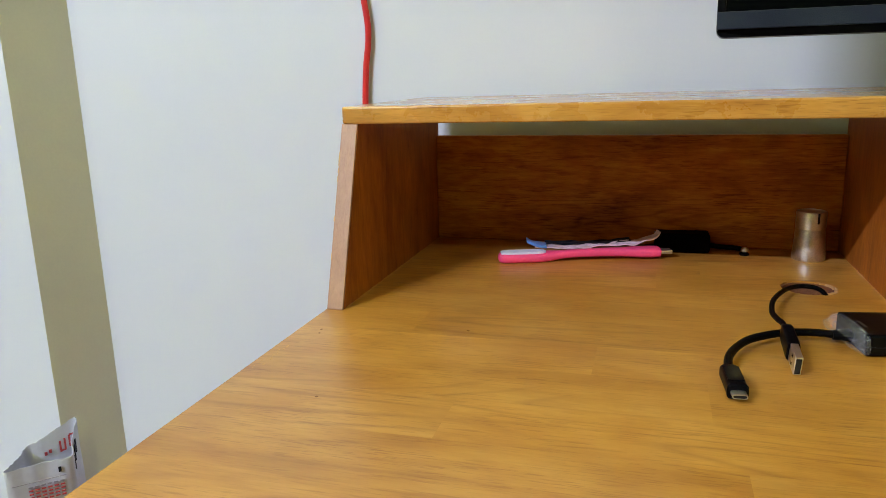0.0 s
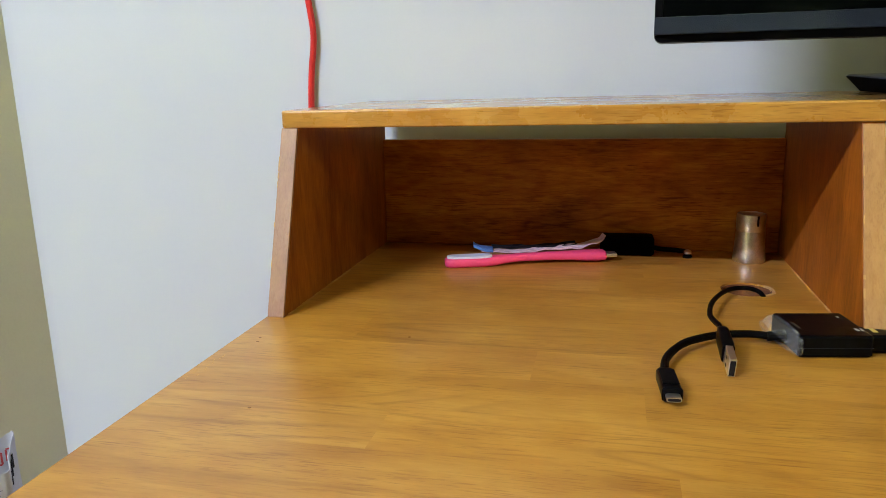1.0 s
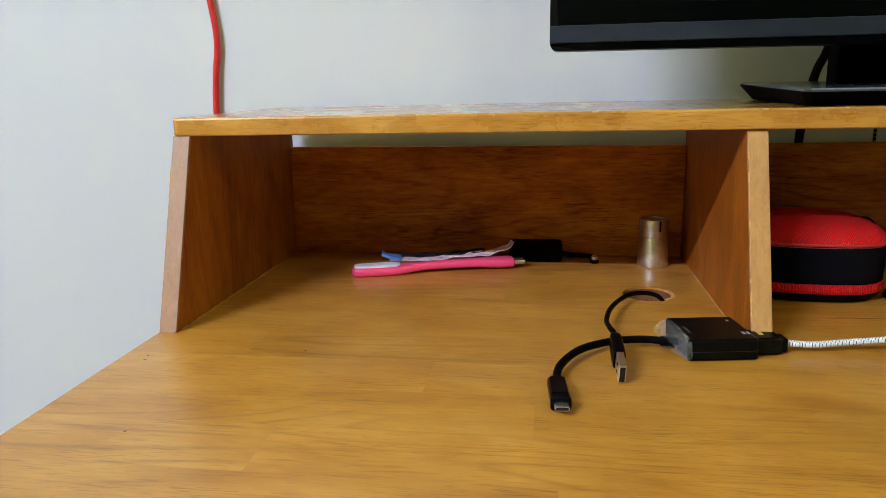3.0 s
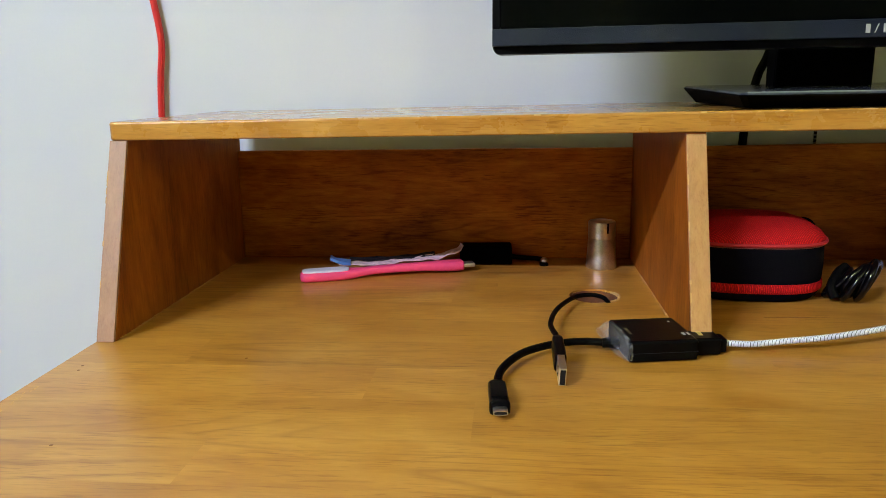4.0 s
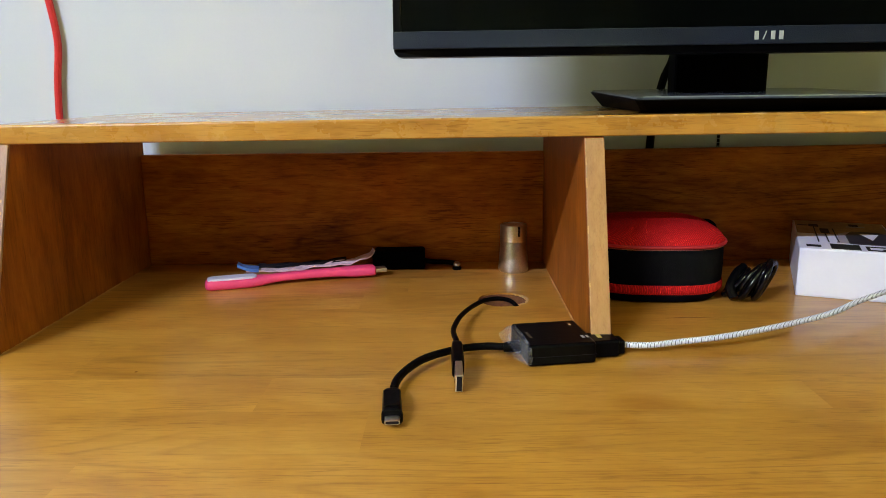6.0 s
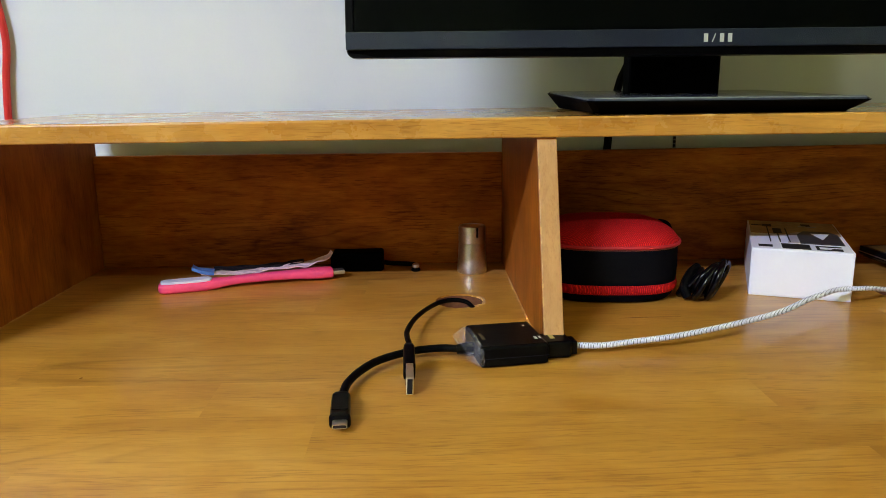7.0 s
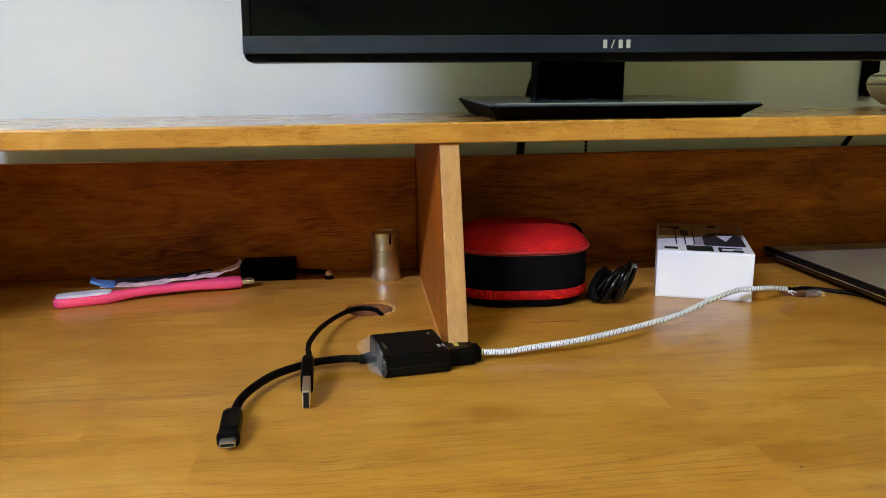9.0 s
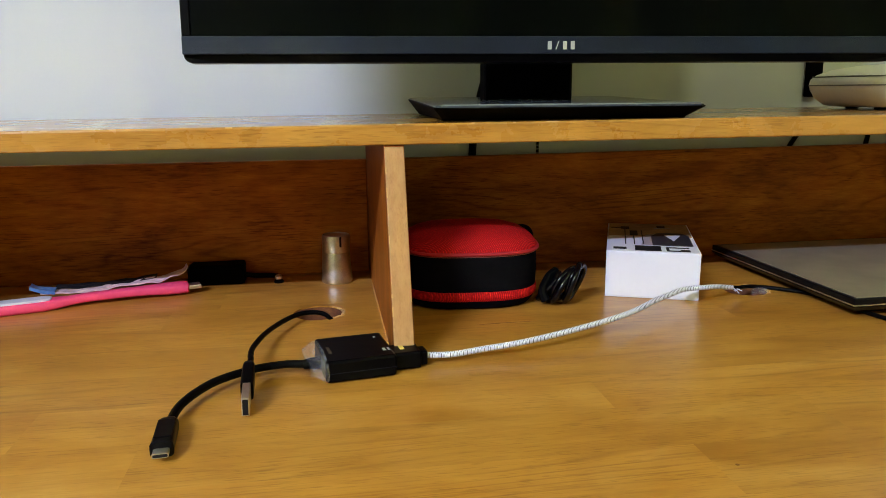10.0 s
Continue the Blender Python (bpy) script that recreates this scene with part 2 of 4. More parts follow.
def part(name, bm, material, parent, label="", smooth=False):
    ob = link_mesh(name, bm, material, smooth)
    ob.parent = parent
    ob.matrix_parent_inverse = world_of(parent).inverted()
    if label:
        tagged(ob, label)
    return ob


def thing(name, place, label, category, group="", kind=""):
    ob = new(name)
    ob.empty_display_size = 0.02
    ob.location = place
    return tagged(ob, label, category, group, kind)


def single(name, bm, material, label, category, group="", kind="", smooth=False):
    return tagged(link_mesh(name, bm, material, smooth), label, category, group, kind)


def box(x0, x1, y0, y1, z0, z1, bevel=0.0, m=None, bm=None, segments=2):
    bm2 = bmesh.new()
    bmesh.ops.create_cube(bm2, size=1)
    bmesh.ops.transform(bm2, matrix=Matrix.Translation(((x0 + x1) / 2, (y0 + y1) / 2, (z0 + z1) / 2)) @ Matrix.Diagonal((x1 - x0, y1 - y0, z1 - z0, 1)), verts=bm2.verts)
    if bevel:
        bmesh.ops.bevel(bm2, geom=list(bm2.edges), offset=bevel, segments=segments, profile=0.5, affect="EDGES")
    return merge(bm2, bm, m)


def merge(bm2, bm=None, m=None):
    if m is not None:
        bmesh.ops.transform(bm2, matrix=m, verts=bm2.verts)
    if bm is None:
        return bm2
    me = bpy.data.meshes.new("tmp")
    bm2.to_mesh(me)
    bm2.free()
    bm.from_mesh(me)
    bpy.data.meshes.remove(me)
    return bm


def prism(outline, lo, hi, axis="x", bevel=0.0, m=None, bm=None):
    """A plate with an outline of pairs in the plane across the axis, from lo to hi along it."""
    def at(a, p, q):
        return {"x": (a, p, q), "y": (p, a, q), "z": (p, q, a)}[axis]
    bm2 = bmesh.new()
    rings = [[bm2.verts.new(at(a, p, q)) for p, q in outline] for a in (lo, hi)]
    bm2.faces.new(rings[0])
    bm2.faces.new(rings[1][::-1])
    k = len(outline)
    for i in range(k):
        bm2.faces.new((rings[0][i], rings[1][i], rings[1][(i + 1) % k], rings[0][(i + 1) % k]))
    if bevel:
        bmesh.ops.bevel(bm2, geom=list(bm2.edges), offset=bevel, segments=2, profile=0.5, affect="EDGES")
    return merge(bm2, bm, m)


def loft(rings, close=True, cap=True, bm=None, m=None):
    """Skin over rings of the same number of points."""
    bm2 = bmesh.new()
    vs = [[bm2.verts.new(p) for p in r] for r in rings]
    k = len(rings[0])
    for a, b in zip(vs, vs[1:]):
        for i in range(k if close else k - 1):
            bm2.faces.new((a[i], a[(i + 1) % k], b[(i + 1) % k], b[i]))
    if cap:
        bm2.faces.new(vs[0][::-1])
        bm2.faces.new(vs[-1])
    return merge(bm2, bm, m)


def lathe(profile, n=40, place=(0, 0, 0), bm=None):
    """profile: pairs of radius and height."""
    rings = [[(r * math.cos(2 * math.pi * i / n), r * math.sin(2 * math.pi * i / n), z) for i in range(n)] for r, z in profile]
    return loft(rings, bm=bm, m=Matrix.Translation(place))


def curve_points(ctrl, steps=10):
    pts = [Vector(p) for p in ctrl]
    pts = [2 * pts[0] - pts[1]] + pts + [2 * pts[-1] - pts[-2]]
    out = []
    for i in range(1, len(pts) - 2):
        a, b, c, d = pts[i - 1:i + 3]
        for s in range(steps):
            t = s / steps
            out.append(0.5 * (2 * b + (c - a) * t + (2 * a - 5 * b + 4 * c - d) * t * t + (3 * b - a - 3 * c + d) * t ** 3))
    return out + [pts[-2]]


def hose(ctrl, r, sides=12, steps=10, bm=None, flat=1.0):
    """A cable of radius r along a smooth curve through the points."""
    pts = curve_points(ctrl, steps)
    rings, up = [], None
    for i, p in enumerate(pts):
        d = (pts[min(i + 1, len(pts) - 1)] - pts[max(i - 1, 0)]).normalized()
        if up is None:
            up = Vector((0, 0, 1)) if abs(d.z) < 0.9 else Vector((0, 1, 0))
        side = d.cross(up).normalized()
        up = side.cross(d).normalized()
        rr = r[0] + (r[1] - r[0]) * i / (len(pts) - 1) if isinstance(r, tuple) else r
        rings.append([p + rr * (math.cos(2 * math.pi * k / sides) * side + flat * math.sin(2 * math.pi * k / sides) * up) for k in range(sides)])
    return loft(rings, bm=bm)


def squircle(w, d, n, power, z, grow=0.0):
    out = []
    for i in range(n):
        a = 2 * math.pi * i / n
        c, s = math.cos(a), math.sin(a)
        out.append(((w + grow) * math.copysign(abs(c) ** (2 / power), c), (d + grow) * math.copysign(abs(s) ** (2 / power), s), z))
    return out


def jitter(bm, amount, scale, keep=lambda v: False):
    for v in bm.verts:
        if not keep(v.co):
            v.co += Vector(noise.noise_vector(v.co * scale)) * amount
    return bm


# ---------------------------------------------------------------- the room
X0, X1, YR, ZC = ROOM
PILLAR_X, PILLAR_EDGE = -0.503, (-0.540, 0.236)


def structure(name, bm, material, label):
    return single(name, bm, material, label, name.split("_")[0], kind="structure")


structure("wall_north", box(X0 - 0.1, X1 + 0.1, WALL_Y, WALL_Y + 0.15, 0, ZC), WHITE_WALL, "white painted plaster wall behind the desk")
pier = structure("wall_pillar", prism(((X0, WALL_Y), (PILLAR_X, WALL_Y), PILLAR_EDGE, (X0, PILLAR_EDGE[1])), 0, ZC, "z"), WHITE_WALL, "white painted pier beside the desk, khaki shade painted on its splayed corner")
pier.data.materials.append(SHADED_FACE)
# only the face turned from the tube takes the painted shade
for face in pier.data.polygons:
    if face.normal.x > 0.5:
        face.material_index = 1
structure("wall_west", box(X0 - 0.1, X0, YR - 0.1, WALL_Y, 0, ZC), DIM_WALL, "unseen side wall, dark cream to hold down bounced light")
structure("wall_east", box(X1, X1 + 0.1, YR - 0.1, WALL_Y, 0, ZC), BOUNCE_WALL, "unseen side wall, olive to tint the light it bounces")
structure("wall_south", box(X0, X1, YR - 0.1, YR, 0, ZC), DIM_WALL, "unseen wall facing the desk, dark cream to hold down bounced light")
structure("floor", box(X0 - 0.1, X1 + 0.1, YR - 0.1, WALL_Y + 0.15, -0.05, 0), DIM_FLOOR, "unseen floor under the desk, dark to hold down bounced light")
structure("ceiling", box(X0 - 0.1, X1 + 0.1, YR - 0.1, WALL_Y + 0.15, ZC, ZC + 0.1), BOUNCE_CEILING, "unseen ceiling, yellow to tint the light it bounces")


def tube_light(at, half, label):
    t = thing("tube_light", at, label, "lamp")
    x, y, z = at
    part("batten", box(x - half - 0.03, x + half + 0.03, YR, YR + 0.04, z - 0.03, z + 0.04, 0.004), TUBE_WHITE, t)
    for s in (-1, 1):
        part("end_cap", box(x + s * (half + 0.02) - 0.012, x + s * (half + 0.02) + 0.012, YR + 0.04, YR + 0.10, z - 0.02, z + 0.03, 0.004), TUBE_WHITE, t)
    part("tube", hose([(x - half, y + 0.005, z + 0.012), (x, y + 0.005, z + 0.012), (x + half, y + 0.005, z + 0.012)], 0.013), GLOW, t, "glowing white glass tube")


tube_light(TUBE, 0.59, "white wall-mounted fluorescent tube light, lit")
# fixture made up to go with the added fill
tube_light(FILL_POS, 0.16, "short unseen tube light added as fill for the right side")

# ---------------------------------------------------------------- the desk
DX0, DX1, DY0, DY1 = -0.014, 1.20, -0.34, 0.29
ROW = 0.05
RISE = 0.0034            # the shelf board rises slightly along its length
HOLES = ((0.362, 0.1345, 0.021), (0.752, 0.137, 0.020))


def stave_mesh(x0, x1, y0, y1, z0, z1, hole=None, ends=(False, False)):
    """One stave, its long edges broken by a hair; hole: centre and radius of a bored cable hole."""
    bm = bmesh.new()
    if hole is None:
        return box(x0, x1, y0, y1, z0, z1, 0.0)
    cx, cy, r = hole
    half = ROW / 2
    n = 48
    tops = []
    for z in (z1, z0):
        ring, frame_pts = [], []
        for i in range(n):
            a = 2 * math.pi * i / n
            c, s = math.cos(a), math.sin(a)
            rr = r * (1 + 0.03 * noise.noise((3 * c, 3 * s, cx * 9)))
            ring.append(bm.verts.new((cx + rr * c, cy + rr * s, z)))
            k = 1 / max(abs(c), abs(s))
            ymid = (y0 + y1) / 2
            frame_pts.append(bm.verts.new((cx + half * c * k, ymid + half * s * k, z)))
        for i in range(n):
            j = (i + 1) % n
            bm.faces.new((ring[i], ring[j], frame_pts[j], frame_pts[i]))
        tops.append(ring)
    for i in range(n):
        j = (i + 1) % n
        bm.faces.new((tops[0][i], tops[0][j], tops[1][j], tops[1][i]))
    for a, b in ((x0, cx - half), (cx + half, x1)):
        box(a, b, y0, y1, z0, z1, bm=bm)
    return bm


def desk():
    d = thing("desk", (0.6, 0, 0), "honey varnished rubberwood desk with finger-jointed top against the wall", "desk")
    part("end_panel", box(0.0, 0.018, DY0 + 0.04, DY1 - 0.02, 0, DESK - 0.028), PANEL, d)
    part("end_panel", box(DX1 - 0.03, DX1 - 0.012, DY0 + 0.04, DY1 - 0.02, 0, DESK - 0.028), PANEL, d)
    part("modesty_panel", box(0.018, DX1 - 0.03, DY1 - 0.06, DY1 - 0.045, 0.3, DESK - 0.028), PANEL, d)
    rnd = random.Random(11)
    top = thing("desktop", (0.6, 0, DESK - 0.028), "", "")
    top.parent = d
    top.matrix_parent_inverse = world_of(d).inverted()
    fixed = {4: [0.27], 5: [0.203, 0.534], 6: [0.07, 0.46], 8: [0.34, 0.7], 9: [0.24, 0.56]}
    y, i = DY0, 0
    while y < DY1 - 0.001:
        y1 = min(y + ROW, DY1)
        if i == 9:
            cuts = [0.24, 0.56]
        elif i in fixed:
            cuts = fixed[i]
        else:
            cuts, x = [], DX0 + rnd.uniform(0.12, 0.4)
            while x < DX1 - 0.1:
                cuts.append(x)
                x += rnd.uniform(0.28, 0.46)
        cuts = [DX0] + cuts + ([cuts[-1] + 0.38] if cuts[-1] + 0.5 < DX1 else []) + [DX1]
        for a, b in zip(cuts, cuts[1:]):
            hole = next((h for h in HOLES if a < h[0] < b and y < h[1] < y1), None)
            part("stave", stave_mesh(a, b, y, y1, DESK - 0.028, DESK, hole), OAK, top)
        y, i = y1, i + 1
    for hx, hy, r in HOLES:
        ring = lambda rr, z: [(hx + rr * math.cos(2 * math.pi * k / 40), hy + rr * math.sin(2 * math.pi * k / 40), z) for k in range(40)]
        part("hole_lining", loft([ring(r - 0.0012, DESK - 0.0285), ring(r - 0.0012, DESK - 0.0016), ring(r + 0.0014, DESK - 0.0014), ring(r + 0.0014, DESK - 0.0285), ring(r - 0.0012, DESK - 0.0285)], cap=False), RAW_EDGE, top, "rough dark reddish wall of the bored hole")
        bm = bmesh.new()
        rnd2 = random.Random(int(hx * 1000))
        for k in range(22):
            a = rnd2.uniform(-0.9, 1.1)
            w = rnd2.uniform(0.0005, 0.0014)
            c, s = math.cos(a), math.sin(a)
            m = Matrix.Translation((hx + (r + 0.0006) * c, hy + (r + 0.0006) * s, DESK)) @ Matrix.Rotation(a + rnd2.uniform(-0.5, 0.5), 4, "Z")
            box(-w, w, -w * 1.6, w * 1.6, -0.002, rnd2.uniform(0.0002, 0.0007), m=m, bm=bm)
        tagged(part("splintered_rim", bm, CHIP, top, "pale splinters round the bored cable hole"), kind="stuff")
    # small knocks and dents in the varnish
    for name, spots in (("dent", ((0.003, -0.046), (0.005, -0.054), (0.110, -0.027), (0.051, -0.156), (0.568, -0.164))),):
        for sx, sy in spots:
            part(name, lathe([(0.0011, 0), (0.0008, 0.00015), (0.0003, 0.0002)], 10, (sx, sy, DESK)), DENT, top, "small dark dent in the varnish")
    part("scratch", prism(((0.486, 0.0778), (0.505, 0.0786), (0.536, 0.0792), (0.520, 0.0800), (0.500, 0.0797)), DESK, DESK + 0.0002, "z"), DENT, top, "dark split in the varnish")
    bm = bmesh.new()
    rnd3 = random.Random(4)
    for k in range(14):
        sx, sy = -0.011 + rnd3.uniform(0, 0.006), -0.125 + k * 0.0032
        box(sx, sx + rnd3.uniform(0.0006, 0.0016), sy, sy + rnd3.uniform(0.001, 0.0028), DESK, DESK + 0.0001, bm=bm)
    tagged(part("scuff", bm, CHIP, top, "pale scuff along the edge"), kind="stuff")
    return d


def shelf_unit():
    """The raised shelf that stands on the desk."""
    u = thing("desk_shelf", (0.6, 0.15, DESK), "honey wooden raised shelf with brown side panels standing on the desk", "shelf")
    z0, z1 = DESK, 0.8935
    top = 0.9075
    side = ((0.0, z0), (0.284, z0), (0.284, z1), (0.050, z1))
    for name, x in (("side_panel", -0.014), ("divider", 0.4135), ("side_panel", 0.85 + 0.33)):
        p = part(name, prism([(q + 0.0016 if q < 0.06 else q, z + (RISE * x if z > z0 else 0)) for q, z in side], x, x + 0.0145, "x", 0.0006), PANEL, u)
        # the pale front edge
        lip = part("front_edge", prism(((-0.0004, z0), (0.0022, z0), (0.0522, z1), (0.0496, z1)), x + 0.0004, x + 0.0141, "x", 0.0005), EDGE_BAND if x > 0 else EDGE_DARK, p, "paler worn front edge")
        bm = bmesh.new()
        rnd = random.Random(int(x * 100) + 7)
        for k in range(7):
            f = rnd.random()
            w = rnd.uniform(0.0003, 0.0006)
            xx = x + 0.0007
            g = min(1.0, f + rnd.uniform(0.01, 0.05))
            za, zb = z0 + f * (z1 - z0), z0 + g * (z1 - z0)
            prism(((0.05 * f - 0.0005, za), (0.05 * f + 0.001, za), (0.05 * g + 0.001, zb), (0.05 * g - 0.0005, zb)), xx - w, xx + w, "x", bm=bm)
        glue = bmesh.new()
        for k in range(40):
            y = 0.002 + 0.0052 * k + rnd.uniform(0, 0.002)
            if rnd.random() < 0.8:
                box(x + (0.0145 if x < 0 else -0.0011), x + (0.0156 if x < 0 else 0.0), y, y + rnd.uniform(0.002, 0.0048), z0, z0 + rnd.uniform(0.0004, 0.001), bm=glue)
        tagged(part("glue_line", glue, CHIP, p, "pale crumbs of dried glue along the foot"), kind="stuff")
        tagged(part("chip", bm, CHIP, p, "pale chips along the arris"), kind="stuff")
    for a, b in ((0.0005, 0.4135), (0.428, 1.18)):
        bm = box(a, b, 0.274, 0.283, DESK, 0.8655, 0.0012)
        for v in bm.verts:
            if v.co.z > 0.8:
                v.co.z += 0.009 * max(0.0, v.co.x - 0.42)
        part("back_panel", bm, VENEER, u, "dark stained veneered back panel")
    rnd = random.Random(5)
    y, i = 0.049, 0
    while y < 0.281:
        y1 = min(y + 0.0488, 0.282)
        cuts = [0.268, 0.69] if i == 0 else [rnd.uniform(0.1, 0.4), rnd.uniform(0.55, 0.75)]
        cuts = [-0.0145] + cuts + [1.21]
        for a, b in zip(cuts, cuts[1:]):
            bm = box(a, b, y, y1, z1, top)
            if a < 0:
                corner = [e for e in bm.edges if all(abs(v.co.x - a) < 1e-5 for v in e.verts)]
                if i == 0:
                    up = [e for e in corner if all(abs(v.co.y - y) < 1e-5 for v in e.verts)]
                    bmesh.ops.bevel(bm, geom=up, offset=0.006, segments=5, profile=0.5, affect="EDGES")
            if i == 0:
                lips = [e for e in bm.edges if all(abs(v.co.z - top) < 1e-5 or abs(v.co.z - z1) < 1e-5 for v in e.verts) and abs(e.verts[0].co.z - e.verts[1].co.z) < 1e-5
                        and (all(v.co.y < y + 0.0065 for v in e.verts)) and not all(abs(v.co.x - b) < 1e-5 for v in e.verts) and not (a > 0 and all(abs(v.co.x - a) < 1e-5 for v in e.verts))]
                bmesh.ops.bevel(bm, geom=lips, offset=0.0016, segments=3, profile=0.5, affect="EDGES")
            for v in bm.verts:
                v.co.z += RISE * v.co.x * (1.5 if v.co.z > 0.901 else 1.0)
            part("stave", bm, OAK_EDGE, u)
        y, i = y1, i + 1
    # wear on the upper front arris
    bm = bmesh.new()
    for k in range(12):
        x = rnd.choice((rnd.uniform(0.06, 0.2), rnd.uniform(0.3, 0.8), rnd.uniform(0.0, 0.9)))
        m = Matrix.Translation((x, 0.04947, top + 1.5 * RISE * x - 0.00047)) @ Matrix.Rotation(radians(45), 4, "X")
        half = rnd.uniform(0.0008, 0.005)
        box(-half, half, -0.0006 * rnd.random() - 0.0002, 0.0003 + 0.0004 * rnd.random(), -0.00015, 0.00012, m=m, bm=bm)
    tagged(part("wear", bm, CHIP, u, "pale worn patches on the front arris"), kind="stuff")
    return u


desk()
shelf_unit()


# ---------------------------------------------------------------- on the shelf
def monitor():
    place = (0.5465, 0.078, 0.908)
    mon = thing("monitor", place, "black desktop monitor, switched off, on a flat stand on the shelf", "monitor")
    turn = Matrix.Translation((0.5465, 0.0785, 0)) @ Matrix.Rotation(radians(-3.2), 4, "Z")
    w, z0, z1 = 0.271, 0.9525, 1.272
    tilt = turn @ Matrix.Translation((0, 0, z0)) @ Matrix.Rotation(radians(-3.0), 4, "X") @ Matrix.Translation((0, 0, -z0))
    # rear shell, thin at the rim and deeper in the middle; its lower rim curls in at the corners
    out = []
    r = 0.006
    for cx, cz, a0 in ((w - r, z1 - r, 0), (-w + r, z1 - r, 90), (-w + r, z0 + r, 180), (w - r, z0 + r, 270)):
        for k in range(6):
            a = radians(a0 + 18 * k)
            out.append((cx + r * math.cos(a), cz + r * math.sin(a)))
    zc = (z0 + z1) / 2
    rings = []
    for y, k, drop in ((0.0, 1.0, 0), (0.010, 1.0, 0), (0.016, 0.985, 0.0), (0.034, 0.80, 0), (0.050, 0.60, 0), (0.054, 0.55, 0)):
        rings.append([(x * k, y, zc + (z - zc) * k) for x, z in out])
    shell = part("rear_shell", loft(rings, m=tilt), BLACK, mon)
    part("screen", box(-w + 0.006, w - 0.006, -0.0016, 0.001, z0 + 0.0185, z1 - 0.006, 0.0004, m=tilt), GLASS_BLACK, mon, "dark glossless screen, switched off")
    bez = bmesh.new()
    box(-w, -w + 0.006, -0.003, 0.001, z0 + 0.0185, z1 - 0.001, 0.0006, m=tilt, bm=bez)
    box(w - 0.006, w, -0.003, 0.001, z0 + 0.0185, z1 - 0.001, 0.0006, m=tilt, bm=bez)
    box(-w, w, -0.003, 0.001, z1 - 0.006, z1, 0.0006, m=tilt, bm=bez)
    part("bezel", bez, BLACK, mon)
    chin = part("chin", box(-w, w, -0.004, 0.001, z0 + 0.0056, z0 + 0.0184, 0.0006, m=tilt), CHIN, mon, "blue-black grained lower bezel")
    # lower lip, set back and curled in towards the ends
    lip = []
    for k in range(25):
        s = -1 + 2 * k / 24
        x = s * (w - 0.0012)
        lift = 0.0042 * max(0.0, (abs(s) - 0.86) / 0.14) ** 2
        lip.append([(x, -0.003, z0 + 0.0064), (x, 0.010, z0 + 0.0064), (x, 0.011, z0 + 0.001 + lift), (x, -0.0005, z0 + lift)])
    part("lower_lip", loft(lip, m=tilt), BLACK_DEEP, mon)
    # maker's mark as four plain blocks
    def mark(x0, x1, zz0, zz1, shear=0.0):
        bm = prism(((x0, zz0), (x1, zz0), (x1 + shear, zz1), (x0 + shear, zz1)), -0.0046, -0.0038, "y", m=tilt)
        part("emblem_stroke", bm, LOGO, chin, "silver emblem stroke")
    base = z0 + 0.0088
    for k, slant in enumerate((0.0, 0.0022, 0.0, 0.0)):
        mark(-0.0075 + 0.0058 * k, -0.0046 + 0.0058 * k - slant, base, base + 0.0060, slant)
    # neck and stand
    nt = Matrix.Translation((0.557, 0.19, 0)) @ Matrix.Rotation(radians(-2.0), 4, "Z")
    part("neck", box(-0.0425, 0.0370, -0.012, 0.016, 0.918, 1.20, 0.003, m=nt), BLACK_DEEP, mon)
    part("neck_head", box(-0.055, 0.055, -0.075, -0.010, 1.08, 1.19, 0.004, m=nt), BLACK_DEEP, mon)
    bt = Matrix.Translation((0.5555, 0.153, 0.0035)) @ Matrix.Rotation(radians(-1.0), 4, "Z")
    def plate(h, z, c=0.004):
        hx, hy = h
        ring = [(-hx + c, -hy, z), (hx - c, -hy, z), (hx, -hy + c, z), (hx, hy - c, z), (hx - c, hy, z), (-hx + c, hy, z), (-hx, hy - c, z), (-hx, -hy + c, z)]
        # the top falls gently towards the front
        return [(x, y, w + (0.021 * y - 0.0006 if z > 0.912 else 0.0)) for x, y, w in ring]
    part("stand_foot", loft([plate((0.0945, 0.083), 0.9072), plate((0.0955, 0.084), 0.9085), plate((0.1030, 0.0995), 0.9185), plate((0.1030, 0.0995), 0.9193)], m=bt), BLACK_DEEP, mon)
    part("stand_plate", loft([plate((0.1020, 0.0985), 0.9191), plate((0.1020, 0.0985), 0.9203), plate((0.1005, 0.097), 0.9209)], m=bt), BASE_TOP, mon, "glossy dark grey stand top")
    # a thin pale strip draws the edge's reflected highlight
    part("stand_highlight", hose([bt @ Vector((x, -0.0975, 0.9181)) for x in (-0.098, 0.0, 0.098)], 0.0008, 8, 2), HIGHLIGHT_GREY, mon, "highlight painted along the front edge of the stand top")


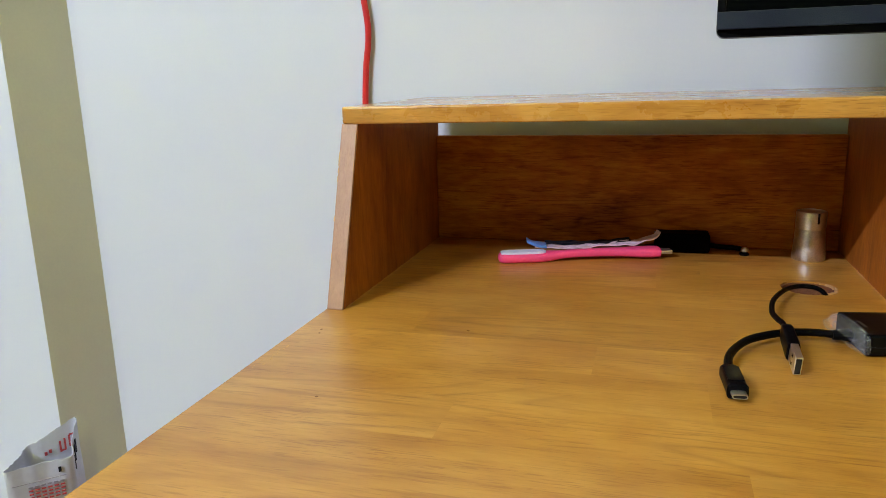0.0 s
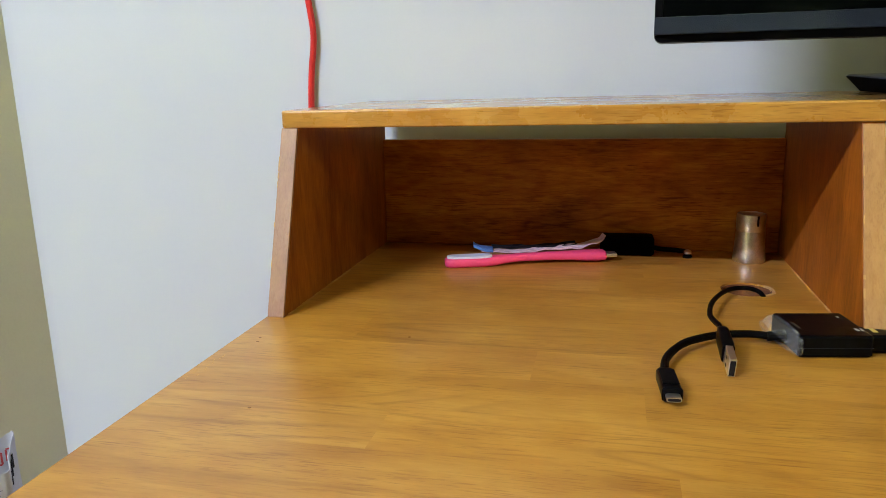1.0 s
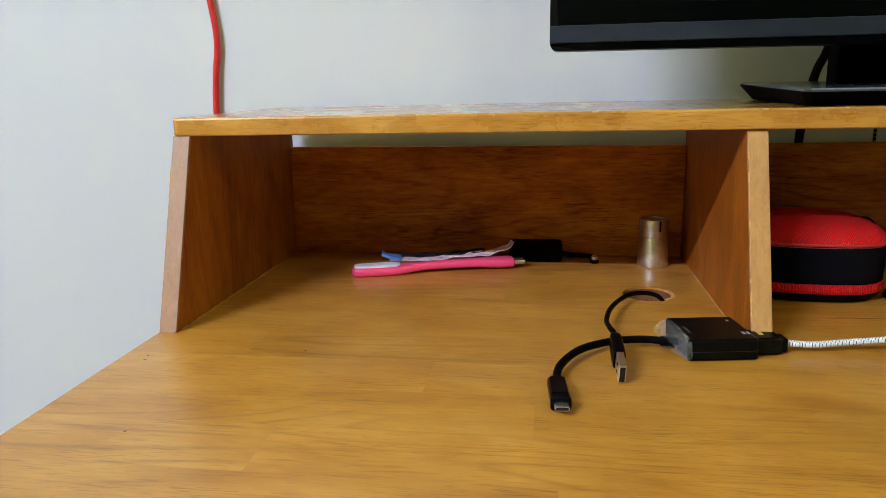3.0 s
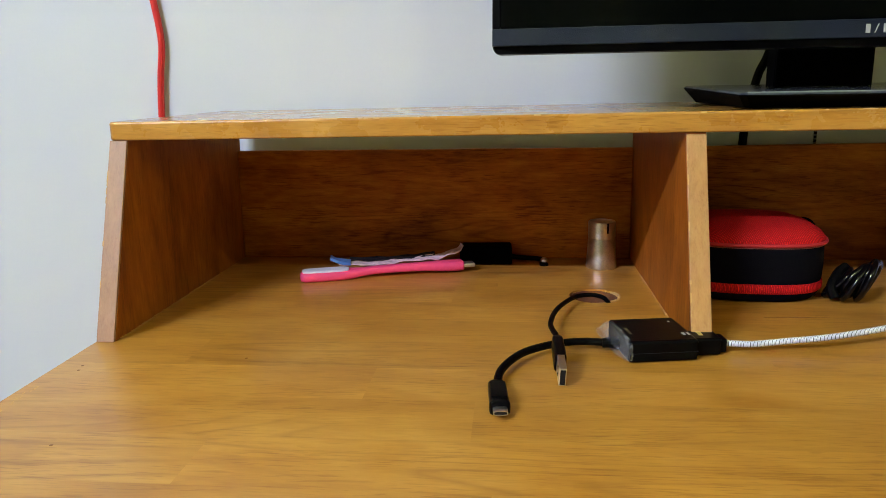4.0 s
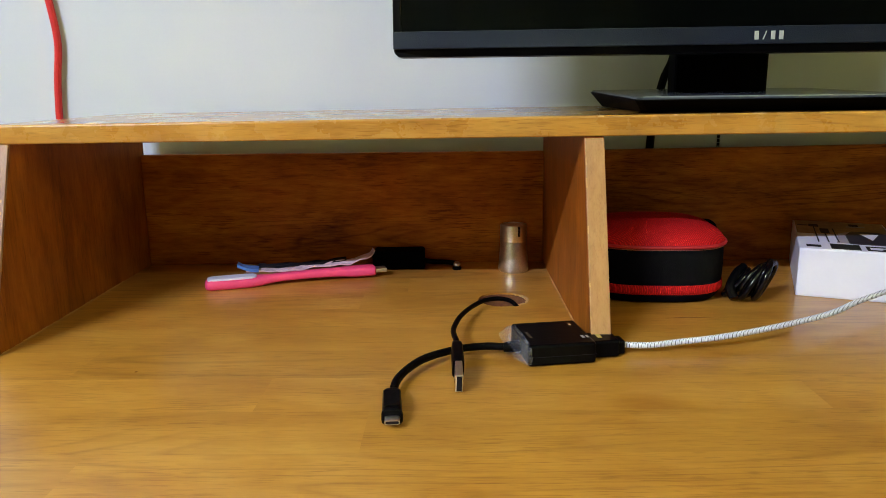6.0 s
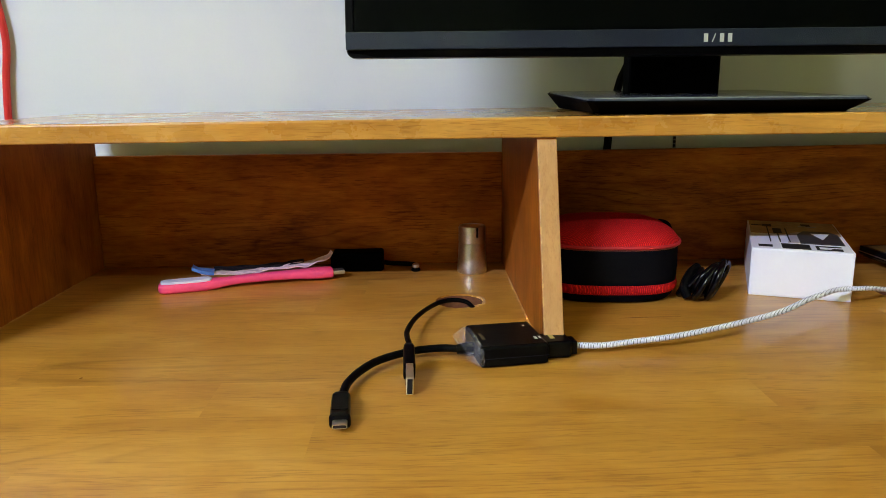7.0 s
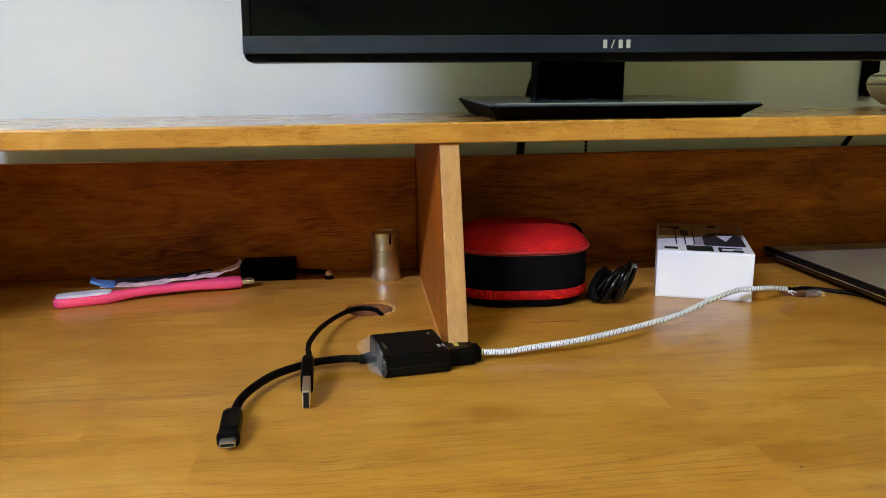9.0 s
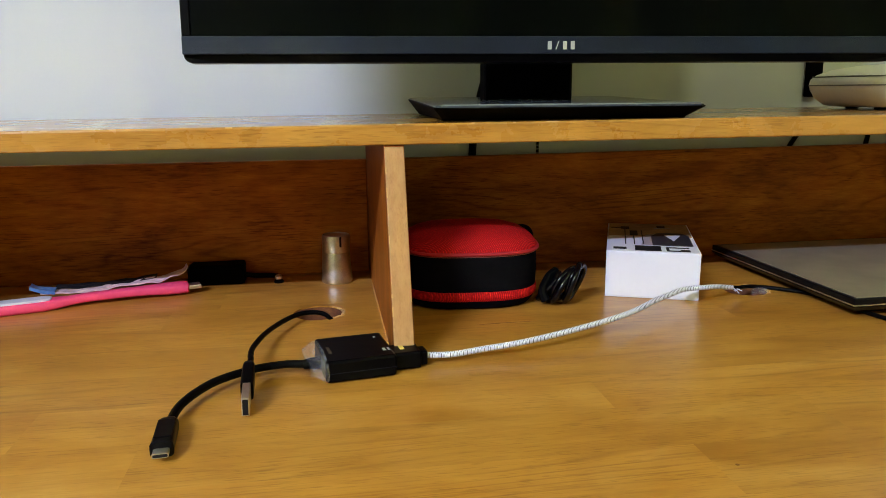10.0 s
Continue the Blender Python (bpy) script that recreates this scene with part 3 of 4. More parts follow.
def rear_cables():
    y = 0.2995
    t = thing("monitor_cable", (0.526, y, 0.5), "thick black power cable hanging behind the monitor", "cable", "cables behind the shelf")
    part("sheath", hose([(0.553, y - 0.02, 1.02), (0.546, y - 0.004, 0.96), (0.5375, y, 0.935), (0.530, y, 0.90), (0.527, y, 0.87), (0.524, y, 0.80), (0.52, y, 0.60)], 0.0042), BLACK_SOFT, t)
    part("relief_sleeve", hose([(0.555, y - 0.022, 1.03), (0.5525, y - 0.020, 1.018), (0.550, y - 0.012, 0.99)], 0.006), BLACK, t)
    t = thing("speckled_cable", (0.598, y, 0.5), "thin black and grey speckled cable hanging behind the shelf", "cable", "cables behind the shelf")
    sheath = part("sheath", hose([(0.598, y, 1.0), (0.598, y, 0.90), (0.598, y, 0.86), (0.597, y, 0.6)], 0.0015), BLACK_SOFT, t)
    for k in range(9):
        part("fleck", lathe([(0.0017, 0), (0.0017, 0.0010)], 10, (0.598, y, 0.862 + 0.004 * k)), INK_GREY, sheath)
    for x, k in ((0.8985, 1.0), (0.9905, 0.25)):
        t = thing("black_cable", (x, y, 0.5), "black cable hanging in the gap behind the shelf", "cable", "cables behind the shelf")
        part("sheath", hose([(x + 0.0115 * k, y, 0.894), (x, y, 0.8765), (x - 0.0105 * k, y, 0.860), (x - 0.029 * k, y, 0.83), (x - 0.05 * k, y, 0.75), (x - 0.06 * k, y, 0.6)], 0.0027), BLACK_SOFT, t)
    t = thing("adapter_block", (0.913, 0.30, 0.9225), "black plastic adapter block fixed to the wall behind the monitor", "adapter")
    part("block", box(0.9125, 0.9285, 0.302, WALL_Y, 0.9225, 1.03, 0.0015), BLACK_DEEP, t)
    part("cord", hose([(0.919, 0.302, 1.028), (0.919, 0.300, 1.06), (0.915, 0.302, 1.12)], 0.003), BLACK_SOFT, t)


def cream_device():
    place = Vector((0.924, 0.185, 0.9075 + 0.0047))
    d = thing("router", place, "cream plastic rounded device with ribbed top lying on the shelf", "router")
    rings = []
    for k, z in ((0.66, 0.002), (0.80, 0.003), (0.925, 0.010), (0.985, 0.018), (1.0, 0.0240), (0.985, 0.0285), (0.92, 0.0325), (0.74, 0.0375), (0.45, 0.041), (0.15, 0.0425)):
        rings.append(squircle(0.074 * k, 0.066 * k, 48, 2.6, z))
    body = part("body", loft(rings, m=Matrix.Translation(place)), CREAM_PLASTIC, d, smooth=True)
    part("seam", loft([squircle(0.0742, 0.0662, 48, 2.6, 0.0218), squircle(0.0745, 0.0665, 48, 2.6, 0.0224), squircle(0.0742, 0.0662, 48, 2.6, 0.0230)], m=Matrix.Translation(place)), CREAM_SEAM, body, smooth=True)
    for k in range(4):
        f = 0.955 - 0.06 * k
        z = 0.0305 + 0.0016 * k
        ring = squircle(0.074 * f + 0.0006, 0.066 * f + 0.0006, 48, 2.6, z)
        pts = [Vector(p) + place for p in ring[20:41]]
        part("rib", hose(pts, 0.0007, 6, 2), CREAM_SEAM, body, "dark groove between ribs")
    for sx in (-0.03, 0.03):
        for sy in (-0.02, 0.02):
            part("foot", lathe([(0.006, -0.0004), (0.006, 0.0042)], 14, place + Vector((sx, sy, 0))), BLACK, d)


monitor()
rear_cables()
cream_device()


# ---------------------------------------------------------------- on the wall
def red_cable():
    t = thing("red_cable", (-0.09, 0.306, 0.6), "red cable hanging down the white wall behind the shelf", "cable")
    y = 0.3065
    part("sheath", hose([(-0.110, y, 1.45), (-0.101, y, 1.12), (-0.0945, y, 1.045), (-0.0905, y, 1.017), (-0.0872, y, 0.990), (-0.0875, y, 0.970), (-0.0915, y, 0.942), (-0.0945, y, 0.901), (-0.0955, y, 0.85), (-0.094, y, 0.5)], 0.0036), RED_CABLE, t)


red_cable()


# ---------------------------------------------------------------- left bay of the shelf
def tin():
    p = (0.3798, 0.238, DESK)
    t = thing("tin_canister", p, "small worn silver-gold metal canister standing on the desk", "canister")
    part("body", lathe([(0.0142, 0), (0.0150, 0.0012), (0.0148, 0.006), (0.0137, 0.020), (0.0133, 0.030), (0.0130, 0.0305)], 40, p), TIN, t, smooth=True)
    cap = part("cap", lathe([(0.0128, 0.0300), (0.0134, 0.0312), (0.0134, 0.0458), (0.0128, 0.047), (0.0120, 0.0472), (0.0116, 0.0462), (0.002, 0.0460)], 40, p), TIN, t, smooth=True)
    a = radians(-72)
    m = Matrix.Translation((p[0] + 0.0134 * math.cos(a), p[1] + 0.0134 * math.sin(a), DESK + 0.0415)) @ Matrix.Rotation(a, 4, "Z")
    part("notch", box(-0.001, 0.0004, -0.001, 0.001, -0.005, 0.005, 0.0003, m=m), INK, cap, "dark vertical slot")


def usb_lamp():
    a, b = Vector((0.0905, 0.1745, 0)), Vector((0.2475, 0.2215, 0))
    ax = (b - a).normalized()
    ang = math.atan2(ax.y, ax.x)
    length = (b - a).length
    base = Matrix.Translation((a.x, a.y, DESK)) @ Matrix.Rotation(ang, 4, "Z")
    t = thing("usb_lamp", (a.x, a.y, DESK), "pink silicone stick lamp with white head on the desk", "lamp")
    rings = []
    for x, w, h, z in ((0.0, 0.003, 0.003, 0.0045), (0.0012, 0.0065, 0.0055, 0.0045), (0.005, 0.0088, 0.0068, 0.0046), (0.012, 0.0092, 0.007, 0.0046),
                       (0.040, 0.0092, 0.0068, 0.0046), (0.050, 0.0078, 0.0062, 0.0050), (0.060, 0.0056, 0.0052, 0.0058), (0.072, 0.0050, 0.0050, 0.0068),
                       (0.100, 0.0050, 0.0052, 0.0072), (0.122, 0.0056, 0.0056, 0.0070), (0.138, 0.0085, 0.0064, 0.0066), (0.150, 0.0092, 0.0066, 0.0064), (0.1575, 0.0090, 0.0064, 0.0064), (0.1588, 0.0076, 0.0054, 0.0064)):
        ring = []
        for k in range(20):
            g = 2 * math.pi * k / 20
            c, s = math.cos(g), math.sin(g)
            ring.append((x, w * math.copysign(abs(c) ** 0.6, c), max(0.0, z + h * 0.75 * math.copysign(abs(s) ** 0.7, s))))
        rings.append(ring)
    body = part("body", loft(rings, m=base), PINK, t, smooth=True)
    rr = []
    for k, z in ((1.0, 0.0086), (1.0, 0.0102), (0.93, 0.0107)):
        rr.append([(x + 0.0245, y, zz) for x, y, zz in squircle(0.0222 * k, 0.0072 * k, 32, 5, z)])
    part("diffuser", loft(rr, m=base), DIFFUSER, body, "white frosted light head", smooth=True)
    plug = part("usb_plug", box(0.158, 0.1700, -0.006, 0.006, 0.0048, 0.0083, 0.0005, m=base), SILVER, t, "bare metal plug")
    part("tongue", box(0.1698, 0.1703, -0.0048, 0.0048, 0.0050, 0.0068, m=base), INK, plug)


def sheet_strip(ctrl, width, thick, wobble, seed, m=None):
    """A crumpled strip of foil along a curve; its width lies mostly flat."""
    pts = curve_points(ctrl, 8)
    rings = []
    for i, p in enumerate(pts):
        d = (pts[min(i + 1, len(pts) - 1)] - pts[max(i - 1, 0)]).normalized()
        side = Vector((-d.y, d.x, 0)).normalized()
        ring = []
        n = 8
        for k in range(n + 1):
            s = (k / n - 0.5) * width
            z = wobble * noise.noise((p.x * 90, s * 160, seed))
            ring.append(p + side * s + Vector((0, 0, z)))
        rings.append(ring + [q - Vector((0, 0, thick)) for q in ring[::-1]])
    return loft(rings, m=m)


def wrapper():
    t = thing("foil_wrapper", (0.18, 0.222, DESK + 0.012), "crumpled blue and pale pink foil wrapper on the lamp", "wrapper")
    part("lower_sheet", sheet_strip([(0.122, 0.203, DESK + 0.0118), (0.15, 0.208, DESK + 0.0108), (0.18, 0.215, DESK + 0.0122), (0.21, 0.221, DESK + 0.0142), (0.228, 0.226, DESK + 0.0165), (0.238, 0.229, DESK + 0.0215), (0.2415, 0.230, DESK + 0.0260)], 0.014, 0.0012, 0.0024, 1.0), PALE_FOIL, t)
    part("upper_sheet", sheet_strip([(0.130, 0.216, DESK + 0.0132), (0.16, 0.220, DESK + 0.0122), (0.19, 0.226, DESK + 0.0137), (0.214, 0.230, DESK + 0.0157)], 0.016, 0.0004, 0.0016, 4.0), INK, t, "dark printed side of the foil")
    part("blue_end", sheet_strip([(0.1140, 0.202, DESK + 0.0185), (0.121, 0.2035, DESK + 0.0150), (0.133, 0.2060, DESK + 0.0128)], 0.017, 0.0030, 0.0014, 7.0), BLUE_FOIL, t, "bright blue printed end")


def black_charger():
    t = thing("plug_charger", (0.265, 0.256, DESK), "small black plastic charger block lying against the back panel", "charger")
    m = Matrix.Translation((0.265, 0.257, DESK)) @ Matrix.Rotation(radians(2), 4, "Z")
    part("body", box(-0.026, 0.026, -0.013, 0.012, 0, 0.0190, 0.0025, m=m), BLACK_DEEP, t)
    part("ridge", box(-0.0275, -0.0262, -0.008, 0.010, 0.003, 0.017, 0.0004, m=m), BLACK, t)
    part("lead", hose([(0.291, 0.259, DESK + 0.006), (0.30, 0.262, DESK + 0.004), (0.315, 0.263, DESK + 0.003), (0.322, 0.259, DESK + 0.003)], 0.0025), BLACK_SOFT, t)


def small_knob():
    p = (0.3235, 0.2445, DESK)
    t = thing("metal_knob", p, "tiny silver metal stud with a black collar on the desk", "knob")
    part("collar", lathe([(0.0044, 0), (0.0048, 0.0015), (0.0034, 0.003)], 20, p), BLACK, t, smooth=True)
    part("head", lathe([(0.0022, 0.0028), (0.0036, 0.0042), (0.0036, 0.0064), (0.0022, 0.0078), (0.0004, 0.0082)], 24, p), SILVER, t, "shiny silver head", smooth=True)


tin()
usb_lamp()
wrapper()
black_charger()
small_knob()


# ---------------------------------------------------------------- cables and hub on the desk
def usb_hub():
    m = Matrix.Translation((0.3868, 0.0022, DESK)) @ Matrix.Rotation(radians(9.0), 4, "Z")
    t = thing("video_adapter", (0.3885, 0.004, DESK), "black plastic video adapter with short cable lying on the desk", "adapter")
    hx, hy = 0.0232, 0.0246
    body = part("body", box(-hx, hx, -hy, hy, 0.0006, 0.0150, 0.0018, m=m), BLACK, t)
    part("groove", box(-hx - 0.0001, hx + 0.0001, -hy - 0.0001, hy + 0.0001, 0.0066, 0.0069, m=m), CHIN, body)
    for k in range(7):
        part("print_bar", box(-hx + 0.0045, -hx + 0.0068, -0.0090 + 0.0019 * k, -0.0077 + 0.0019 * k, 0.0150, 0.0151, m=m), DIM_PRINT, body)
    for x0, x1, y0, y1 in ((0.0165, 0.0185, -0.0145, -0.0098), (0.0198, 0.0212, -0.0145, -0.0098), (0.016, 0.0175, 0.013, 0.0155)):
        part("print_bar", box(x0, x1, y0, y1, 0.0150, 0.0152, m=m), LOGO, body, "white printed mark")
    # torn clear film round the cable end
    film = bmesh.new()
    rings = []
    for i in range(11):
        s = i / 10
        x = -hx + 0.002 - 0.0105 * s
        y_half = hy + 0.002 + 0.002 * math.sin(5 * s) - 0.001 * s
        ring = []
        for k in range(24):
            a = 2 * math.pi * k / 24
            c, sn = math.cos(a), math.sin(a)
            w = 0.0010 * noise.noise((s * 9, a * 4, 2.0)) * (0.3 + 2 * s)
            ring.append((x + 0.0016 * noise.noise((a * 5, s * 2, 1.0)), (y_half + w) * math.copysign(abs(c) ** 0.4, c), max(0.0004, 0.0078 + (0.0078 - 0.0050 * s + w) * math.copysign(abs(sn) ** 0.5, sn))))
        rings.append(ring)
    f = part("torn_film", loft(rings, cap=False, m=m), FILM, t, "torn clear plastic film round one end")
    f.visible_shadow = False
    end = m @ Vector((-hx, 0.0, 0.0065))
    part("cable_sleeve", hose([end + Vector((0.002, 0, 0)), end + Vector((-0.006, -0.001, 0)), end + Vector((-0.011, -0.0015, -0.0004))], (0.0046, 0.0031)), BLACK_SOFT, t)
    part("cable", hose([end, end + Vector((-0.010, -0.001, 0)), (0.341, -0.0008, DESK + 0.0064), (0.322, -0.006, DESK + 0.0064), (0.302, -0.021, DESK + 0.0064), (0.291, -0.038, DESK + 0.0062), (0.2842, -0.057, DESK + 0.0058), (0.2825, -0.076, DESK + 0.0052)], 0.0026), BLACK_SOFT, t)
    pm = Matrix.Translation((0.2836, -0.0945, DESK)) @ Matrix.Rotation(radians(4.5), 4, "Z")
    rings = []
    for y, w, h in ((0.0185, 0.0028, 0.003), (0.0178, 0.0042, 0.0038), (0.0150, 0.0054, 0.0044), (-0.010, 0.0056, 0.0044), (-0.0140, 0.0059, 0.0046), (-0.0150, 0.0050, 0.0040)):
        rings.append([(x, y, z) for x, z, _ in [(p[0], 0.0050 + p[1], 0) for p in squircle(w, h, 28, 4, 0)]])
    plug = part("plug", loft(rings, m=pm), BLACK, t, "black moulded plug", smooth=True)
    part("grip_pad", box(-0.0046, 0.0046, -0.009, 0.012, 0.0093, 0.0099, 0.0002, m=pm), BLACK, plug)
    shell = [[(p[0], y, 0.0050 + p[1]) for p in squircle(0.0041, 0.0013, 28, 4, 0)] for y in (-0.0148, -0.0212)]
    sh = part("metal_shell", loft(shell, m=pm), SILVER, plug, "silver metal tip", smooth=True)
    part("mouth", loft([[(p[0], y, 0.0050 + p[1]) for p in squircle(0.0036, 0.00085, 28, 4, 0)] for y in (-0.0210, -0.0213)], m=pm), INK, sh)


def usb_cable():
    t = thing("usb_cable", (0.321, -0.03, DESK), "black cable with metal plug rising from the desk's cable hole", "cable")
    # the cable comes up out of the hole, leans over the other cable and ends in the plug
    part("cable", hose([(0.374, 0.122, DESK - 0.06), (0.3755, 0.1195, DESK - 0.012), (0.3710, 0.1150, DESK + 0.0010), (0.363, 0.1150, DESK + 0.0058), (0.350, 0.1110, DESK + 0.0072), (0.338, 0.096, DESK + 0.0076), (0.3255, 0.062, DESK + 0.0092), (0.3192, 0.024, DESK + 0.0116), (0.3194, 0.000, DESK + 0.0140), (0.3206, -0.012, DESK + 0.0152), (0.3208, -0.023, DESK + 0.0148)], 0.0019), BLACK_SOFT, t)
    a, b = Vector((0.3208, -0.0255, DESK + 0.0145)), Vector((0.3220, -0.0670, DESK + 0.0064))
    d = (b - a).normalized()
    m = Matrix.Translation(a) @ d.to_track_quat("Y", "Z").to_matrix().to_4x4() @ Matrix.Rotation(radians(88), 4, "Y")
    rings = []
    for y, w, h in ((-0.004, 0.003, 0.0026), (0.0, 0.0052, 0.0034), (0.004, 0.0060, 0.0037), (0.023, 0.0064, 0.0039), (0.0255, 0.0062, 0.0037)):
        rings.append([(p[0], y, p[1]) for p in squircle(w, h, 28, 5, 0)])
    plug = part("plug", loft(rings, m=m), BLACK, t, "black moulded plug", smooth=True)
    sh = part("metal_shell", box(-0.0060, 0.0060, 0.0250, 0.0420, -0.00225, 0.00225, 0.0004, m=m), SILVER, plug, "silver metal shell")
    part("mouth", box(-0.0052, 0.0052, 0.0416, 0.0422, -0.0016, 0.0016, m=m), INK, sh)
    for x in (-0.0026, 0.0026):
        part("latch_hole", box(x - 0.0009, x + 0.0009, 0.033, 0.0354, 0.0022, 0.00245, m=m), INK, sh)


def hdmi_cable():
    t = thing("braided_cable", (0.56, 0.03, DESK), "white braided cable with black plug running over the desk", "cable")
    m = Matrix.Translation((0.4105, -0.0005, DESK)) @ Matrix.Rotation(radians(7.0), 4, "Z")
    plug = part("plug", box(-0.0005, 0.0195, -0.0105, 0.0085, 0.0008, 0.0126, 0.0016, m=m), BLACK, t, "black moulded plug")
    part("print_bar", box(0.0062, 0.0092, -0.0035, 0.0040, 0.0126, 0.0129, m=m), YELLOW, plug, "yellow printed mark")
    part("collar", box(0.019, 0.0245, -0.0072, 0.0052, 0.0012, 0.0108, 0.0012, m=m), BLACK, t)
    braid = part("braid", hose([(0.4340, 0.0005, DESK + 0.0064), (0.443, 0.0, DESK + 0.0060), (0.455, 0.0, DESK + 0.0060), (0.474, 0.0035, DESK + 0.0068), (0.509, 0.008, DESK + 0.0092), (0.556, 0.026, DESK + 0.0108), (0.599, 0.047, DESK + 0.0125), (0.630, 0.068, DESK + 0.0150), (0.648, 0.080, DESK + 0.0158), (0.669, 0.0940, DESK + 0.0160), (0.690, 0.0980, DESK + 0.0156), (0.704, 0.105, DESK + 0.0136), (0.716, 0.1135, DESK + 0.0106), (0.728, 0.1195, DESK + 0.0080)], 0.0022, 12, 14), BRAID, t, smooth=True)
    # frayed end
    rnd = random.Random(9)
    for k in range(7):
        a = rnd.uniform(-0.9, 0.5)
        l = rnd.uniform(0.005, 0.011)
        part("frayed_strand", hose([(0.7265, 0.1195, DESK + 0.0078), (0.7265 + 0.5 * l, 0.1195 + 0.4 * l * a, DESK + 0.007), (0.7265 + l, 0.1195 + l * a, DESK + 0.0030 + rnd.uniform(0, 0.003))], 0.0005, 6, 4), BRAID, braid)
    part("core_cable", hose([(0.722, 0.119, DESK + 0.0090), (0.735, 0.121, DESK + 0.0070), (0.748, 0.133, DESK + 0.0040), (0.760, 0.138, DESK + 0.0026), (0.776, 0.130, DESK + 0.0022), (0.795, 0.110, DESK + 0.0022), (0.803, 0.080, DESK + 0.0022), (0.806, 0.045, DESK + 0.0022), (0.812, 0.020, DESK + 0.0022), (0.832, -0.03, DESK + 0.0022)], 0.0018, 10, 8), BLACK_SOFT, t, "thin black inner cable")
    part("clear_tie", hose([(0.748, 0.118, DESK + 0.003), (0.754, 0.119, DESK + 0.0042), (0.760, 0.117, DESK + 0.003)], 0.0030, 10, 5), FILM, t)


usb_hub()
usb_cable()
hdmi_cable()


# ---------------------------------------------------------------- right bay of the shelf
def zip_case():
    p = Vector((0.4965, 0.169, DESK))
    t = thing("zip_case", p, "red woven zip case with a black band, lying on the desk", "case")
    m = Matrix.Translation(p) @ Matrix.Rotation(radians(-4), 4, "Z")
    hx, hy, pw = 0.0600, 0.0560, 3.0
    def shell(rows):
        return loft([squircle(hx * k, hy * k, 72, pw, z) for k, z in rows], m=m)
    part("base", shell(((0.80, 0.0), (0.90, 0.0015), (0.955, 0.006), (0.97, 0.0085))), NAVY_CLOTH, t, smooth=True)
    lower = part("lower_lid", shell(((0.965, 0.0080), (0.995, 0.0100), (1.0, 0.0130), (0.988, 0.0165))), RED_CLOTH, t, "red woven lower rim", smooth=True)
    part("zip_band", shell(((0.975, 0.0150), (0.982, 0.018), (0.990, 0.030), (0.985, 0.0455), (0.975, 0.0475))), NAVY_CLOTH, t, "dark cloth side band", smooth=True)
    lid = part("upper_lid", shell(((0.975, 0.0470), (1.0, 0.0492), (0.985, 0.0525), (0.93, 0.0568), (0.83, 0.0606), (0.68, 0.0636), (0.48, 0.0656), (0.25, 0.0666), (0.05, 0.0668))), RED_CLOTH, t, "red woven domed lid", smooth=True)
    for z, k, par in ((0.0492, 1.004, lid),):
        ring = [m @ Vector(q) for q in squircle(hx * k, hy * k, 72, pw, z)]
        part("piping", hose(ring + ring[:1], 0.0015, 8, 2), RED_PIPING, par)
    ring = [m @ Vector(q) for q in squircle(hx * 0.988, hy * 0.988, 72, pw, 0.0468)]
    part("stitching", hose(ring + ring[:1], 0.0004, 6, 2), STITCH, lid)
    # carrying strap at the far side
    part("strap", hose([m @ Vector(q) for q in ((0.056, 0.020, 0.030), (0.0605, 0.022, 0.048), (0.057, 0.032, 0.0555), (0.047, 0.048, 0.050), (0.040, 0.054, 0.030))], 0.0045, 8, 8, flat=0.35), NAVY_CLOTH, t)


def cable_coil():
    p = Vector((0.574, 0.129, DESK))
    t = thing("coiled_cable", p, "coil of glossy black cable lying beside the red case", "cable")
    # loops lean together, their long way rising towards the box
    for k, (long, wide, dx, dy, rise, swing) in enumerate(((0.0165, 0.0130, 0.0085, -0.004, 70, -52), (0.0170, 0.0120, 0.0050, -0.008, 64, -24), (0.0160, 0.0135, 0.0015, -0.001, 60, -46),
                                                            (0.0165, 0.0115, -0.0025, -0.006, 66, -18), (0.0150, 0.0130, -0.0070, 0.003, 56, -55), (0.0145, 0.0120, -0.0110, 0.006, 50, -36))):
        lie = Matrix.Rotation(radians(swing), 3, "Z") @ Matrix.Rotation(radians(-rise), 3, "Y")
        raw = []
        for i in range(20):
            a = 2 * math.pi * i / 20
            raw.append(lie @ Vector((long * math.cos(a), wide * math.sin(a) + 0.0016 * math.sin(2 * a + k), 0.0022 * math.sin(a + 1.3 * k))))
        low = min(q.z for q in raw)
        ring = [p + q + Vector((dx, dy, 0.0024 - low)) for q in raw]
        part("loop", hose(ring + ring[:1], 0.0026, 10, 3), BLACK_GLOSS, t, smooth=True)
    part("tie", hose([p + Vector((-0.018, -0.008, 0.004)), p + Vector((-0.020, -0.004, 0.012)), p + Vector((-0.012, 0.004, 0.022)), p + Vector((-0.004, 0.010, 0.026))], 0.004, 10, 6), BLACK_SOFT, t)


